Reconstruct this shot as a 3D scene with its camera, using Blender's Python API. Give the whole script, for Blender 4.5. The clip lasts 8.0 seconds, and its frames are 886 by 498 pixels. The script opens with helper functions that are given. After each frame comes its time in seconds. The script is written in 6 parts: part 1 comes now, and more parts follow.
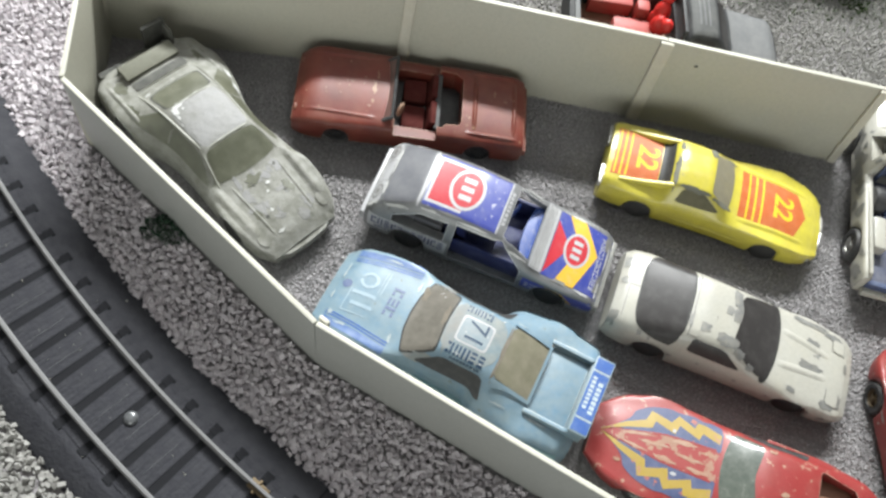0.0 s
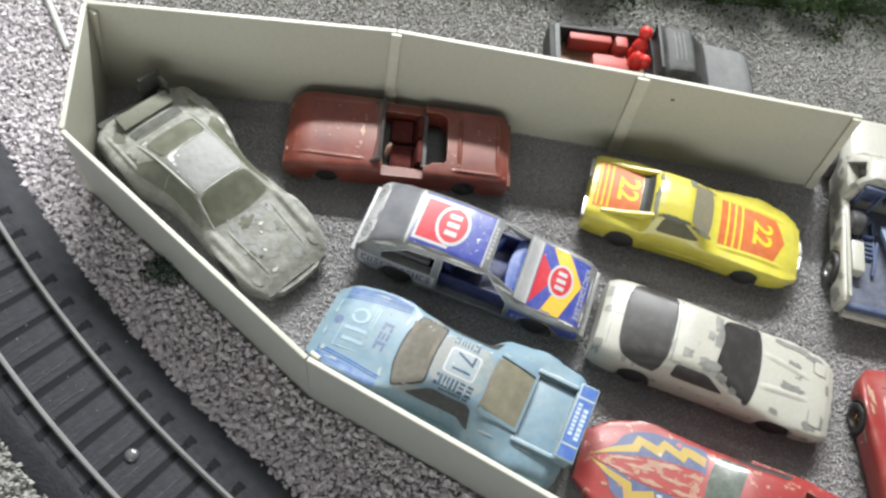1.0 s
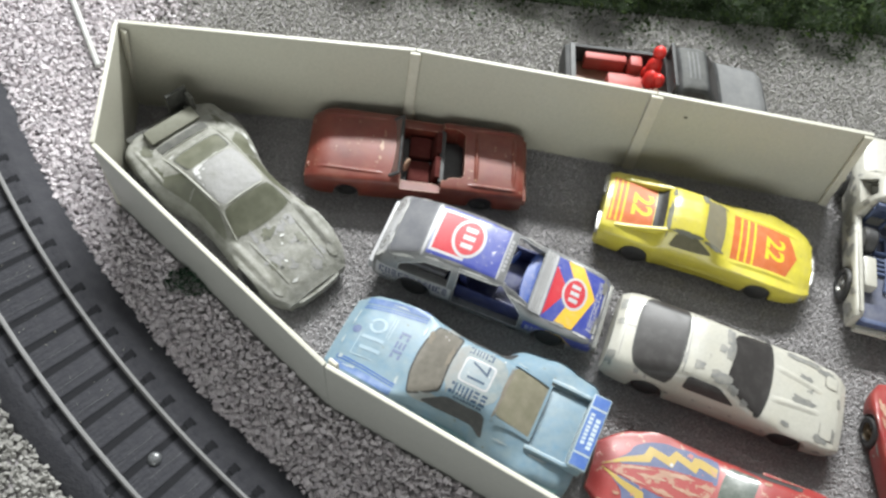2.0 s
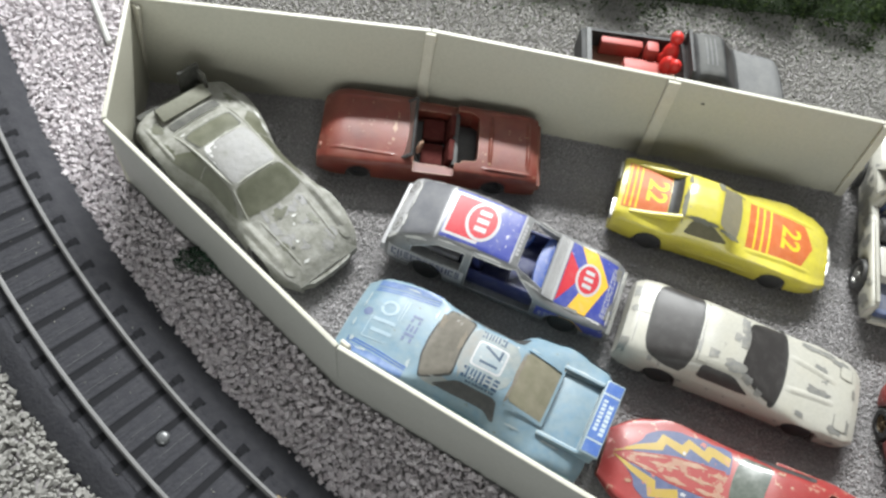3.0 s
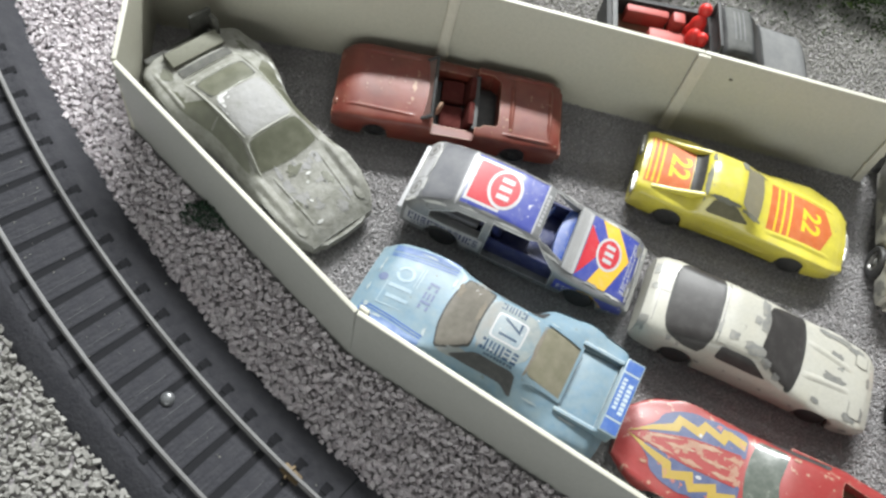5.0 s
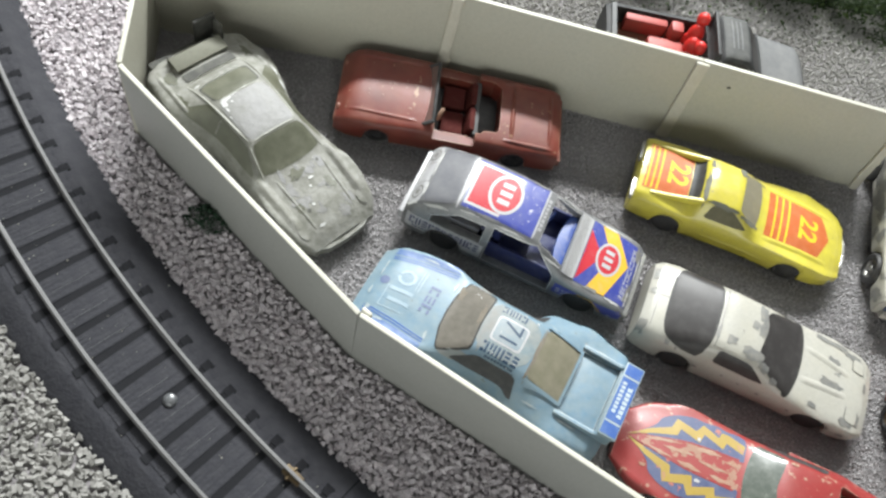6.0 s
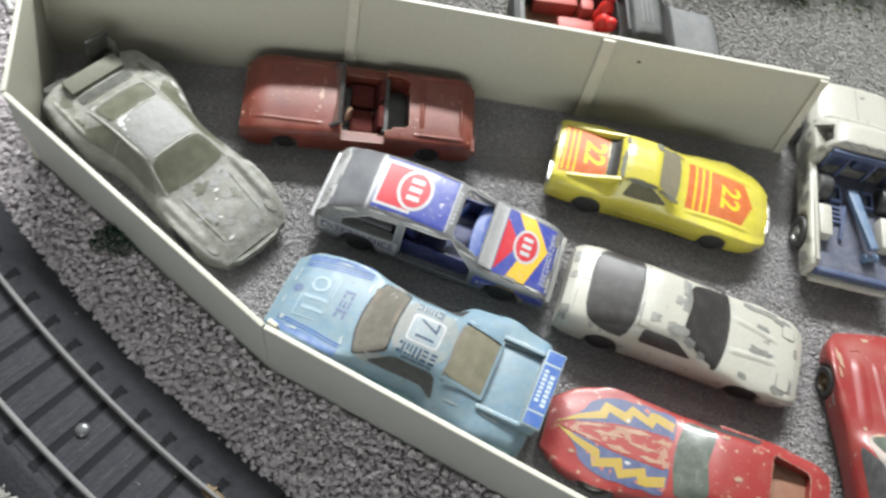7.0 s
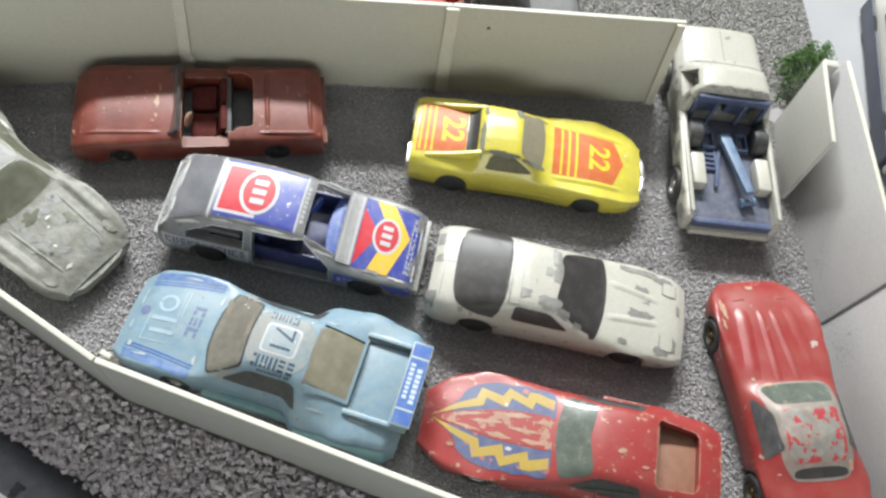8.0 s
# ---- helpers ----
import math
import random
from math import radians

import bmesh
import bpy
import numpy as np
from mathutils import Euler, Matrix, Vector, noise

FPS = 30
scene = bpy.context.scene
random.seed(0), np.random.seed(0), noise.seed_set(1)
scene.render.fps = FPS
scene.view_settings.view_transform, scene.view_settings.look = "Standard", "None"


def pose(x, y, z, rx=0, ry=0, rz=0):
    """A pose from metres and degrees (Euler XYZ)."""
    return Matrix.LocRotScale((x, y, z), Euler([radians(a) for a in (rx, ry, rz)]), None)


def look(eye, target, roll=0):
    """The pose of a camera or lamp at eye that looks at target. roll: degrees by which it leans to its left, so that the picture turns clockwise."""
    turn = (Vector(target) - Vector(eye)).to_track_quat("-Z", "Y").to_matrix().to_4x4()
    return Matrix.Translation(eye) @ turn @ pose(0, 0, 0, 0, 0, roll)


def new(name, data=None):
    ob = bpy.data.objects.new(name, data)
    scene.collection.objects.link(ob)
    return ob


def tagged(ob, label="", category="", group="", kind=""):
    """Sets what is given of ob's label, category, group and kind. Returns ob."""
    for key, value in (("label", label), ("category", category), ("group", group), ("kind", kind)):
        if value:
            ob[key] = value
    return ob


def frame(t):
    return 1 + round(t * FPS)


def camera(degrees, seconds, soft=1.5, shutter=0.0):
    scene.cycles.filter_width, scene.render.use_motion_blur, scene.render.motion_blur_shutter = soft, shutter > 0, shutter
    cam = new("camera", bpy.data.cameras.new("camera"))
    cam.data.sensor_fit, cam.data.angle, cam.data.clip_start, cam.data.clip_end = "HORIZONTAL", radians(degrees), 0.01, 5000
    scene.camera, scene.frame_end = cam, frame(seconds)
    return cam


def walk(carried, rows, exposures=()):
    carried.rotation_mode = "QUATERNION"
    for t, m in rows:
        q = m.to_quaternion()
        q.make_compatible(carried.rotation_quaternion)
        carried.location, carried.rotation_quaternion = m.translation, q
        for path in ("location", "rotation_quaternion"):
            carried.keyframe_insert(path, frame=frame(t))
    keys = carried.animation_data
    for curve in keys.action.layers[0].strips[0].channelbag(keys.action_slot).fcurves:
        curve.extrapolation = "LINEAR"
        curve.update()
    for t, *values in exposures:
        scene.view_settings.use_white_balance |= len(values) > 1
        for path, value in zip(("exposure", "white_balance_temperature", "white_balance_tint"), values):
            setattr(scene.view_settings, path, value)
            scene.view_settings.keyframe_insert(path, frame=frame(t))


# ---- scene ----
cam = camera(53.5, 8.0, soft=2.6, shutter=0.3)
PATH = [
    (0, (0.155, 0.164, 0.257), (0.326, 1.094, -1.505), 19.0),
    (0.5, (0.157, 0.159, 0.268), (0.303, 1.153, -1.461), 16.6),
    (1, (0.161, 0.161, 0.267), (0.3, 1.151, -1.465), 15.3),
    (1.2, (0.161, 0.16, 0.268), (0.274, 1.166, -1.457), 15.0),
    (2.5, (0.163, 0.154, 0.272), (0.249, 1.183, -1.441), 12.7),
    (3, (0.159, 0.154, 0.267), (0.246, 1.164, -1.457), 14.0),
    (3.5, (0.163, 0.157, 0.27), (0.258, 1.167, -1.454), 12.5),
    (4, (0.16, 0.158, 0.266), (0.266, 1.142, -1.473), 14.0),
    (4.5, (0.147, 0.158, 0.256), (0.305, 1.101, -1.501), 20.0),
    (6, (0.141, 0.154, 0.257), (0.327, 1.127, -1.48), 22.2),
    (6.5, (0.153, 0.159, 0.256), (0.357, 1.113, -1.489), 20.9),
    (7, (0.165, 0.16, 0.258), (0.374, 1.123, -1.482), 18.4),
    (7.2, (0.176, 0.163, 0.258), (0.415, 1.096, -1.494), 17.3),
    (7.5, (0.195, 0.168, 0.258), (0.455, 1.111, -1.487), 15.6),
    (8, (0.2, 0.17, 0.253), (0.484, 1.091, -1.5), 15.5),
]
walk(cam, [(t, look(eye, target, roll)) for t, eye, target, roll in PATH])

# ---- the room's light ----
world = bpy.data.worlds.new("room_air")
scene.world = world
world.use_nodes = True
world.node_tree.nodes["Background"].inputs[0].default_value = (0.9, 0.95, 1.0, 1)
world.node_tree.nodes["Background"].inputs[1].default_value = 0.05


def area_lamp(name, m, wide, deep, watts, colour):
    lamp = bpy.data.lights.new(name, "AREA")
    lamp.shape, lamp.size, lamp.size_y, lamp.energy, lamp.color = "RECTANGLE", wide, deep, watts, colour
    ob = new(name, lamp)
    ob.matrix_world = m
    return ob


area_lamp("ceiling_lamp", look((0.12, 1.86, 1.40), (0.12, 0.3, 0)), 1.2, 0.12, 108, (0.965, 0.995, 0.99))
area_lamp("overhead_lamp", look((0.42, 1.12, 1.64), (0.42, 0.28, 0)), 0.5, 0.04, 2.4, (0.965, 0.995, 0.99))
# unseen soft fill, added on the camera's side to brighten south-facing walls and gravel
area_lamp("window_lamp", look((0.1, -2.3, 0.95), (0.2, 0.3, 0)), 2.2, 0.8, 30, (0.965, 1.0, 0.97))
scene.view_settings.exposure = 0.15

# ---- materials ----
def node(nt, kind, **values):
    n = nt.nodes.new(kind)
    for key, value in values.items():
        n.inputs[key.replace("_", " ")].default_value = value
    return n


def surface(name, colour, rough=0.5, metal=0.0, second=None, patch=60, amount=0.5, fine=900, dust=0.0, dust_colour=(0.42, 0.39, 0.31),
            chips=0.0, chip_colour=(0.3, 0.3, 0.29), chip_scale=140, bump=0.15, coat=0.0, per_piece=None, clear=0.0, spec=0.5,
            edge=0.0, edge_colour=(0.2, 0.2, 0.19)):
    """A worn surface: a base colour with slow and fine variation, dust in patches, chips down to the metal."""
    m = bpy.data.materials.new(name)
    m.use_nodes = True
    nt = m.node_tree
    bsdf = nt.nodes["Principled BSDF"]
    where = nt.nodes.new("ShaderNodeTexCoord")
    link = nt.links.new

    def cloud(scale, detail=4.0, rough_=0.55):
        n = node(nt, "ShaderNodeTexNoise", Scale=scale, Detail=detail, Roughness=rough_)
        link(where.outputs["Object"], n.inputs["Vector"])
        return n.outputs["Fac"]

    def ramp(value, low, high):
        n = node(nt, "ShaderNodeMapRange", From_Min=low, From_Max=high)
        link(value, n.inputs["Value"])
        return n.outputs["Result"]

    def mix(fac, a, b):
        n = nt.nodes.new("ShaderNodeMix")
        n.data_type = "RGBA"
        for socket, value in ((n.inputs[0], fac), (n.inputs[6], a), (n.inputs[7], b)):
            if isinstance(value, tuple):
                socket.default_value = (*value, 1) if len(value) == 3 else value
            elif isinstance(value, float):
                socket.default_value = value
            else:
                link(value, socket)
        return n.outputs[2]

    def times(value, k):
        n = nt.nodes.new("ShaderNodeMath")
        n.operation = "MULTIPLY"
        link(value, n.inputs[0])
        n.inputs[1].default_value = k
        return n.outputs[0]

    second = second or tuple(c * 0.72 for c in colour)
    col = mix(times(ramp(cloud(patch), 0.3, 0.7), amount), colour, second)
    if per_piece:
        geo = nt.nodes.new("ShaderNodeNewGeometry")
        info = geo.outputs["Random Per Island"]
        r = nt.nodes.new("ShaderNodeValToRGB")
        r.color_ramp.elements[0].color = (*per_piece[0], 1)
        r.color_ramp.elements[1].color = (*per_piece[-1], 1)
        for k, c in enumerate(per_piece[1:-1], 1):
            e = r.color_ramp.elements.new(k / (len(per_piece) - 1))
            e.color = (*c, 1)
        link(info, r.inputs[0])
        col = mix(0.75, col, r.outputs[0])
    col = mix(times(ramp(cloud(fine, 2.0), 0.35, 0.75), 0.22), col, tuple(c * 0.55 for c in colour))
    rough_out = None
    if dust > 0:
        d = times(ramp(cloud(patch * 2.3, 7.0, 0.6), 0.56 - 0.5 * dust, 0.98 - 0.3 * dust), min(0.95, 0.45 + 0.5 * dust))
        col = mix(d, col, dust_colour)
        n = node(nt, "ShaderNodeMapRange", To_Min=rough, To_Max=min(0.9, rough + 0.28))
        link(d, n.inputs["Value"])
        rough_out = n.outputs["Result"]
    if chips > 0:
        c = ramp(cloud(chip_scale, 5.0, 0.6), 0.70 - 0.2 * chips, 0.715 - 0.2 * chips)
        col = mix(c, col, chip_colour)
    if edge > 0:
        round_ = nt.nodes.new("ShaderNodeBevel")
        round_.samples = 6
        round_.inputs["Radius"].default_value = 0.0007
        geo = nt.nodes.new("ShaderNodeNewGeometry")
        dot = nt.nodes.new("ShaderNodeVectorMath")
        dot.operation = "DOT_PRODUCT"
        link(round_.outputs["Normal"], dot.inputs[0])
        link(geo.outputs["Normal"], dot.inputs[1])
        worn = ramp(dot.outputs["Value"], 0.985, 0.90)
        broken = ramp(cloud(420, 4.0, 0.65), 0.62 - 0.35 * edge, 0.72 - 0.35 * edge)
        n = nt.nodes.new("ShaderNodeMath")
        n.operation = "MULTIPLY"
        link(worn, n.inputs[0])
        link(broken, n.inputs[1])
        col = mix(n.outputs[0], col, edge_colour)
    link(col, bsdf.inputs["Base Color"])
    if rough_out is not None:
        link(rough_out, bsdf.inputs["Roughness"])
    else:
        n = node(nt, "ShaderNodeMapRange", From_Min=0.3, From_Max=0.7, To_Min=max(0.03, rough - 0.08), To_Max=min(1, rough + 0.1))
        link(cloud(patch * 3), n.inputs["Value"])
        link(n.outputs["Result"], bsdf.inputs["Roughness"])
    bsdf.inputs["Metallic"].default_value = metal
    bsdf.inputs["Specular IOR Level"].default_value = spec
    bsdf.inputs["Coat Weight"].default_value = coat
    bsdf.inputs["Coat Roughness"].default_value = 0.18
    bsdf.inputs["Transmission Weight"].default_value = clear
    if bump > 0:
        b = node(nt, "ShaderNodeBump", Strength=bump, Distance=0.0003)
        link(cloud(fine * 0.6, 5.0), b.inputs["Height"])
        link(b.outputs["Normal"], bsdf.inputs["Normal"])
    return m


M = dict(
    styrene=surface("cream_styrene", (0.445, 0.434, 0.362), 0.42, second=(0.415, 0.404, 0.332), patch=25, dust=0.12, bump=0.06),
    # same cream plastic, darkened: the outer face's shade is put into the colour
    styrene_shaded=surface("shaded_styrene", (0.365, 0.37, 0.342), 0.45, second=(0.335, 0.345, 0.325), patch=25, dust=0.2, dust_colour=(0.36, 0.36, 0.33), bump=0.06),
    # lighter copy for the strips' tops: light from above painted into the colour
    styrene_lit=surface("lit_edge_styrene", (0.51, 0.50, 0.435), 0.5, second=(0.53, 0.515, 0.43), patch=70, amount=0.8, dust=0.15, bump=0.15),
    styrene_white=surface("white_styrene", (0.475, 0.468, 0.43), 0.45, second=(0.445, 0.436, 0.396), patch=25, dust=0.06, bump=0.06),
    styrene_cool=surface("cool_white_styrene", (0.50, 0.492, 0.486), 0.45, second=(0.465, 0.457, 0.452), patch=25, dust=0.06, bump=0.06),
    glue=surface("dried_glue", (0.56, 0.52, 0.40), 0.4, patch=120, dust=0.2),
    gravel=surface("crushed_stone", (0.50, 0.47, 0.48), 0.85, patch=40, fine=2500, bump=0.4,
                   per_piece=((0.38, 0.346, 0.37), (0.49, 0.45, 0.476), (0.57, 0.528, 0.553), (0.65, 0.608, 0.629), (0.51, 0.452, 0.476), (0.72, 0.68, 0.695))),
    gravel_pale=surface("pale_crushed_stone", (0.50, 0.485, 0.44), 0.85, patch=40, fine=2500, bump=0.4,
                        per_piece=((0.12, 0.118, 0.114), (0.148, 0.146, 0.141), (0.18, 0.177, 0.172), (0.215, 0.212, 0.206))),
    grit=surface("fine_grit", (0.40, 0.39, 0.40), 0.9, patch=30, fine=2500, bump=0.3, second=(0.40, 0.39, 0.33),
                 per_piece=((0.20, 0.194, 0.197), (0.255, 0.247, 0.25), (0.30, 0.29, 0.294), (0.34, 0.33, 0.33), (0.40, 0.388, 0.384))),
    grit_pale=surface("pale_fine_grit", (0.40, 0.39, 0.38), 0.9, patch=30, fine=2500, bump=0.3,
                      per_piece=((0.235, 0.231, 0.21), (0.275, 0.27, 0.248), (0.31, 0.305, 0.28), (0.35, 0.343, 0.315))),
    base=surface("gravel_bed", (0.30, 0.282, 0.288), 0.95, patch=60, fine=1200, bump=0.6),
    asphalt=surface("grey_card_road", (0.33, 0.333, 0.345), 0.8, patch=14, fine=2500, bump=0.1),
    roadbed=surface("black_roadbed_plastic", (0.036, 0.0365, 0.043), 0.75, spec=0.16, second=(0.029, 0.0295, 0.035), patch=110, fine=1500, dust=0.42,
                    dust_colour=(0.062, 0.062, 0.067), bump=1.0),
    groove=surface("dark_sleeper_plastic", (0.021, 0.0215, 0.024), 0.9, spec=0.05, patch=90, bump=0.2),
    scratch=surface("scuffed_roadbed", (0.10, 0.10, 0.105), 0.7, patch=300, amount=0.8),
    rail=surface("nickel_rail", (0.20, 0.198, 0.198), 0.68, metal=0.3, patch=80, dust=0.35, dust_colour=(0.15, 0.147, 0.145)),
    brass=surface("brass_joiner", (0.14, 0.10, 0.055), 0.55, metal=0.5, patch=300),
    screw=surface("steel_screw", (0.13, 0.135, 0.14), 0.3, metal=0.3, coat=0.6, patch=400),
    tyre=surface("black_tyre_plastic", (0.034, 0.034, 0.035), 0.5, patch=200, dust=0.2, dust_colour=(0.12, 0.11, 0.1)),
    chrome=surface("worn_chrome", (0.40, 0.396, 0.385), 0.34, metal=0.8, patch=300, dust=0.3),
    chassis=surface("black_chassis_plastic", (0.038, 0.038, 0.04), 0.55, patch=200, dust=0.3, dust_colour=(0.11, 0.11, 0.10)),
    glass_dark=surface("smoked_window_plastic", (0.042, 0.039, 0.038), 0.36, spec=0.22, patch=110, amount=0.8, dust=0.18, dust_colour=(0.095, 0.09, 0.087), bump=0.05),
    glass_dust=surface("dusty_window_plastic", (0.18, 0.172, 0.12), 0.28, spec=0.4, patch=100, amount=0.8, dust=0.45, dust_colour=(0.29, 0.26, 0.20), bump=0.05),
    glass_yellow=surface("yellowed_window_plastic", (0.215, 0.198, 0.145), 0.28, spec=0.45, coat=0.15, second=(0.175, 0.155, 0.10), patch=140, amount=0.8, dust=0.35, dust_colour=(0.30, 0.27, 0.16), bump=0.06),
    side_olive=surface("brown_tinted_window_plastic", (0.085, 0.078, 0.035), 0.45, spec=0.25, second=(0.11, 0.098, 0.05), patch=140, amount=0.9, dust=0.25, dust_colour=(0.16, 0.145, 0.09), bump=0.08),
    joint=surface("yellowed_styrene", (0.54, 0.52, 0.44), 0.45, second=(0.48, 0.455, 0.37), patch=160, amount=0.8, dust=0.15, bump=0.15),
    glass_mauve=surface("brown_dusted_window_plastic", (0.145, 0.132, 0.112), 0.5, spec=0.22, second=(0.105, 0.098, 0.082), patch=140, amount=0.9, dust=0.35, dust_colour=(0.215, 0.198, 0.172), bump=0.1),
    glass_green=surface("green_tinted_window_plastic", (0.075, 0.09, 0.075), 0.2, spec=0.6, patch=110, dust=0.3, dust_colour=(0.19, 0.20, 0.165), bump=0.04),
    glass_grey=surface("grey_window_plastic", (0.135, 0.137, 0.152), 0.38, spec=0.35, second=(0.10, 0.102, 0.113), patch=60, amount=0.9, dust=0.3, dust_colour=(0.215, 0.215, 0.218), bump=0.04),
    yellow=surface("yellow_enamel", (0.58, 0.51, 0.06), 0.3, second=(0.45, 0.39, 0.06), patch=130, amount=0.9, dust=0.26, dust_colour=(0.42, 0.36, 0.11), chips=0.12, chip_colour=(0.25, 0.23, 0.12), edge=0.7, edge_colour=(0.24, 0.20, 0.07), coat=0.22, bump=0.06),
    orange=surface("orange_red_print", (0.50, 0.125, 0.035), 0.42, patch=150, dust=0.28, dust_colour=(0.50, 0.20, 0.09), spec=0.3, bump=0.04),
    print_yellow=surface("yellow_print", (0.70, 0.50, 0.03), 0.5, patch=150, spec=0.3, bump=0.04),
    white=surface("white_enamel", (0.415, 0.406, 0.365), 0.30, second=(0.385, 0.372, 0.315), patch=90, amount=0.7, dust=0.14, chips=0.16, chip_colour=(0.20, 0.20, 0.19), chip_scale=170, edge=0.75, edge_colour=(0.19, 0.185, 0.17), coat=0.15, bump=0.05),
    bare=surface("bare_zinc", (0.25, 0.25, 0.24), 0.42, metal=0.35, patch=260, dust=0.25, bump=0.12),
    sky_blue=surface("sky_blue_enamel", (0.145, 0.245, 0.335), 0.38, spec=0.4, second=(0.145, 0.215, 0.255), patch=150, amount=0.9, dust=0.5, dust_colour=(0.245, 0.295, 0.30), chips=0.06, chip_colour=(0.14, 0.16, 0.15), chip_scale=330, edge=0.8, edge_colour=(0.36, 0.40, 0.39), coat=0.05, bump=0.06),
    rubbed_blue=surface("paint_rubbed_pale", (0.36, 0.41, 0.43), 0.45, second=(0.27, 0.32, 0.33), patch=300, amount=0.9, bump=0.08),
    teal=surface("dusty_teal_plastic", (0.16, 0.29, 0.32), 0.45, patch=110, dust=0.35, dust_colour=(0.30, 0.36, 0.33)),
    royal=surface("royal_blue_print", (0.035, 0.05, 0.28), 0.36, patch=150, second=(0.05, 0.065, 0.25), dust=0.22, dust_colour=(0.19, 0.20, 0.33), chips=0.17, chip_colour=(0.55, 0.55, 0.6), chip_scale=480, coat=0.2, bump=0.04),
    mid_blue=surface("mid_blue_print", (0.035, 0.105, 0.36), 0.42, patch=150, dust=0.22, dust_colour=(0.16, 0.24, 0.38), bump=0.04),
    slate_blue=surface("worn_blue_print", (0.085, 0.12, 0.24), 0.45, patch=150, dust=0.38, dust_colour=(0.20, 0.23, 0.31), bump=0.04),
    bed_blue=surface("dusty_dark_blue_plastic", (0.055, 0.075, 0.15), 0.5, patch=140, amount=0.8, dust=0.4, dust_colour=(0.13, 0.15, 0.20), spec=0.3, bump=0.06),
    navy=surface("navy_plastic", (0.022, 0.028, 0.10), 0.35, patch=150, dust=0.25, dust_colour=(0.11, 0.12, 0.16), bump=0.05),
    seat_blue=surface("blue_seat_plastic", (0.024, 0.065, 0.27), 0.42, patch=150, dust=0.08, bump=0.05),
    bright_blue=surface("bright_blue_plastic", (0.09, 0.15, 0.25), 0.45, patch=150, dust=0.45, dust_colour=(0.20, 0.245, 0.30), bump=0.05),
    sticker_white=surface("white_print", (0.44, 0.44, 0.45), 0.4, patch=150, dust=0.2, dust_colour=(0.45, 0.45, 0.46), bump=0.04),
    sticker_pale=surface("faded_white_print", (0.42, 0.50, 0.54), 0.45, patch=150, dust=0.15, bump=0.04),
    sticker_red=surface("red_print", (0.46, 0.022, 0.035), 0.45, patch=150, dust=0.15, dust_colour=(0.42, 0.10, 0.10), spec=0.35, bump=0.04),
    sticker_gold=surface("golden_yellow_print", (0.70, 0.42, 0.035), 0.4, patch=150, dust=0.08, coat=0.2, bump=0.04),
    number_blue=surface("faded_blue_grey_print", (0.20, 0.27, 0.31), 0.45, second=(0.25, 0.265, 0.265), patch=180, amount=0.9, dust=0.35, dust_colour=(0.33, 0.35, 0.35), chips=0.2, chip_colour=(0.45, 0.46, 0.46), chip_scale=500, bump=0.05),
    hood_pale=surface("rubbed_pale_print", (0.30, 0.385, 0.44), 0.45, second=(0.22, 0.31, 0.38), patch=220, amount=1.0, dust=0.2, dust_colour=(0.26, 0.32, 0.34), bump=0.04),
    ink=surface("dark_print", (0.02, 0.05, 0.10), 0.5, patch=150, bump=0.04),
    silver=surface("dull_silver_paint", (0.235, 0.238, 0.244), 0.4, metal=0.4, second=(0.17, 0.173, 0.178), patch=120, amount=0.9, dust=0.25, dust_colour=(0.32, 0.32, 0.31), chips=0.14, chip_colour=(0.12, 0.12, 0.12), edge=0.75, edge_colour=(0.50, 0.50, 0.49), bump=0.08),
    unpainted=surface("dusty_clear_plastic", (0.215, 0.212, 0.18), 0.48, clear=0.15, second=(0.11, 0.112, 0.08), patch=140, amount=1.0, dust=0.6, dust_colour=(0.42, 0.416, 0.39), bump=0.9, edge=0.6, edge_colour=(0.42, 0.42, 0.39), spec=0.4),
    unpainted_glass=surface("dusty_olive_window", (0.105, 0.108, 0.075), 0.34, patch=90, amount=0.6, dust=0.30, dust_colour=(0.20, 0.20, 0.15), bump=0.12),
    unpainted_wing=surface("yellowed_clear_plastic", (0.14, 0.14, 0.105), 0.6, second=(0.19, 0.188, 0.15), patch=130, dust=0.35, dust_colour=(0.24, 0.24, 0.20), spec=0.25, bump=0.2),
    unpainted_roof=surface("grey_dusted_plastic", (0.265, 0.262, 0.26), 0.5, second=(0.20, 0.198, 0.18), patch=130, amount=1.0, dust=0.5, dust_colour=(0.30, 0.297, 0.297), bump=0.8, spec=0.35),
    unpainted_rim=surface("pale_rubbed_plastic", (0.33, 0.33, 0.29), 0.5, second=(0.24, 0.24, 0.20), patch=200, amount=1.0, dust=0.4, dust_colour=(0.38, 0.378, 0.35), bump=0.5, spec=0.35),
    unpainted_dark=surface("dark_grey_plastic", (0.06, 0.06, 0.053), 0.75, patch=130, dust=0.3, dust_colour=(0.2, 0.2, 0.17)),
    brick=surface("brick_red_plastic", (0.17, 0.029, 0.019), 0.42, spec=0.35, second=(0.105, 0.025, 0.018), patch=80, amount=1.0, dust=0.34, dust_colour=(0.21, 0.085, 0.055), chips=0.10, chip_colour=(0.32, 0.2, 0.13), chip_scale=260, bump=0.12, edge=0.6, edge_colour=(0.32, 0.18, 0.12), coat=0.15),
    # brick red darkened to carry the open cockpit's shade
    brick_shaded=surface("brick_red_in_shade", (0.075, 0.016, 0.014), 0.8, spec=0.1, patch=120, dust=0.2, dust_colour=(0.14, 0.06, 0.045)),
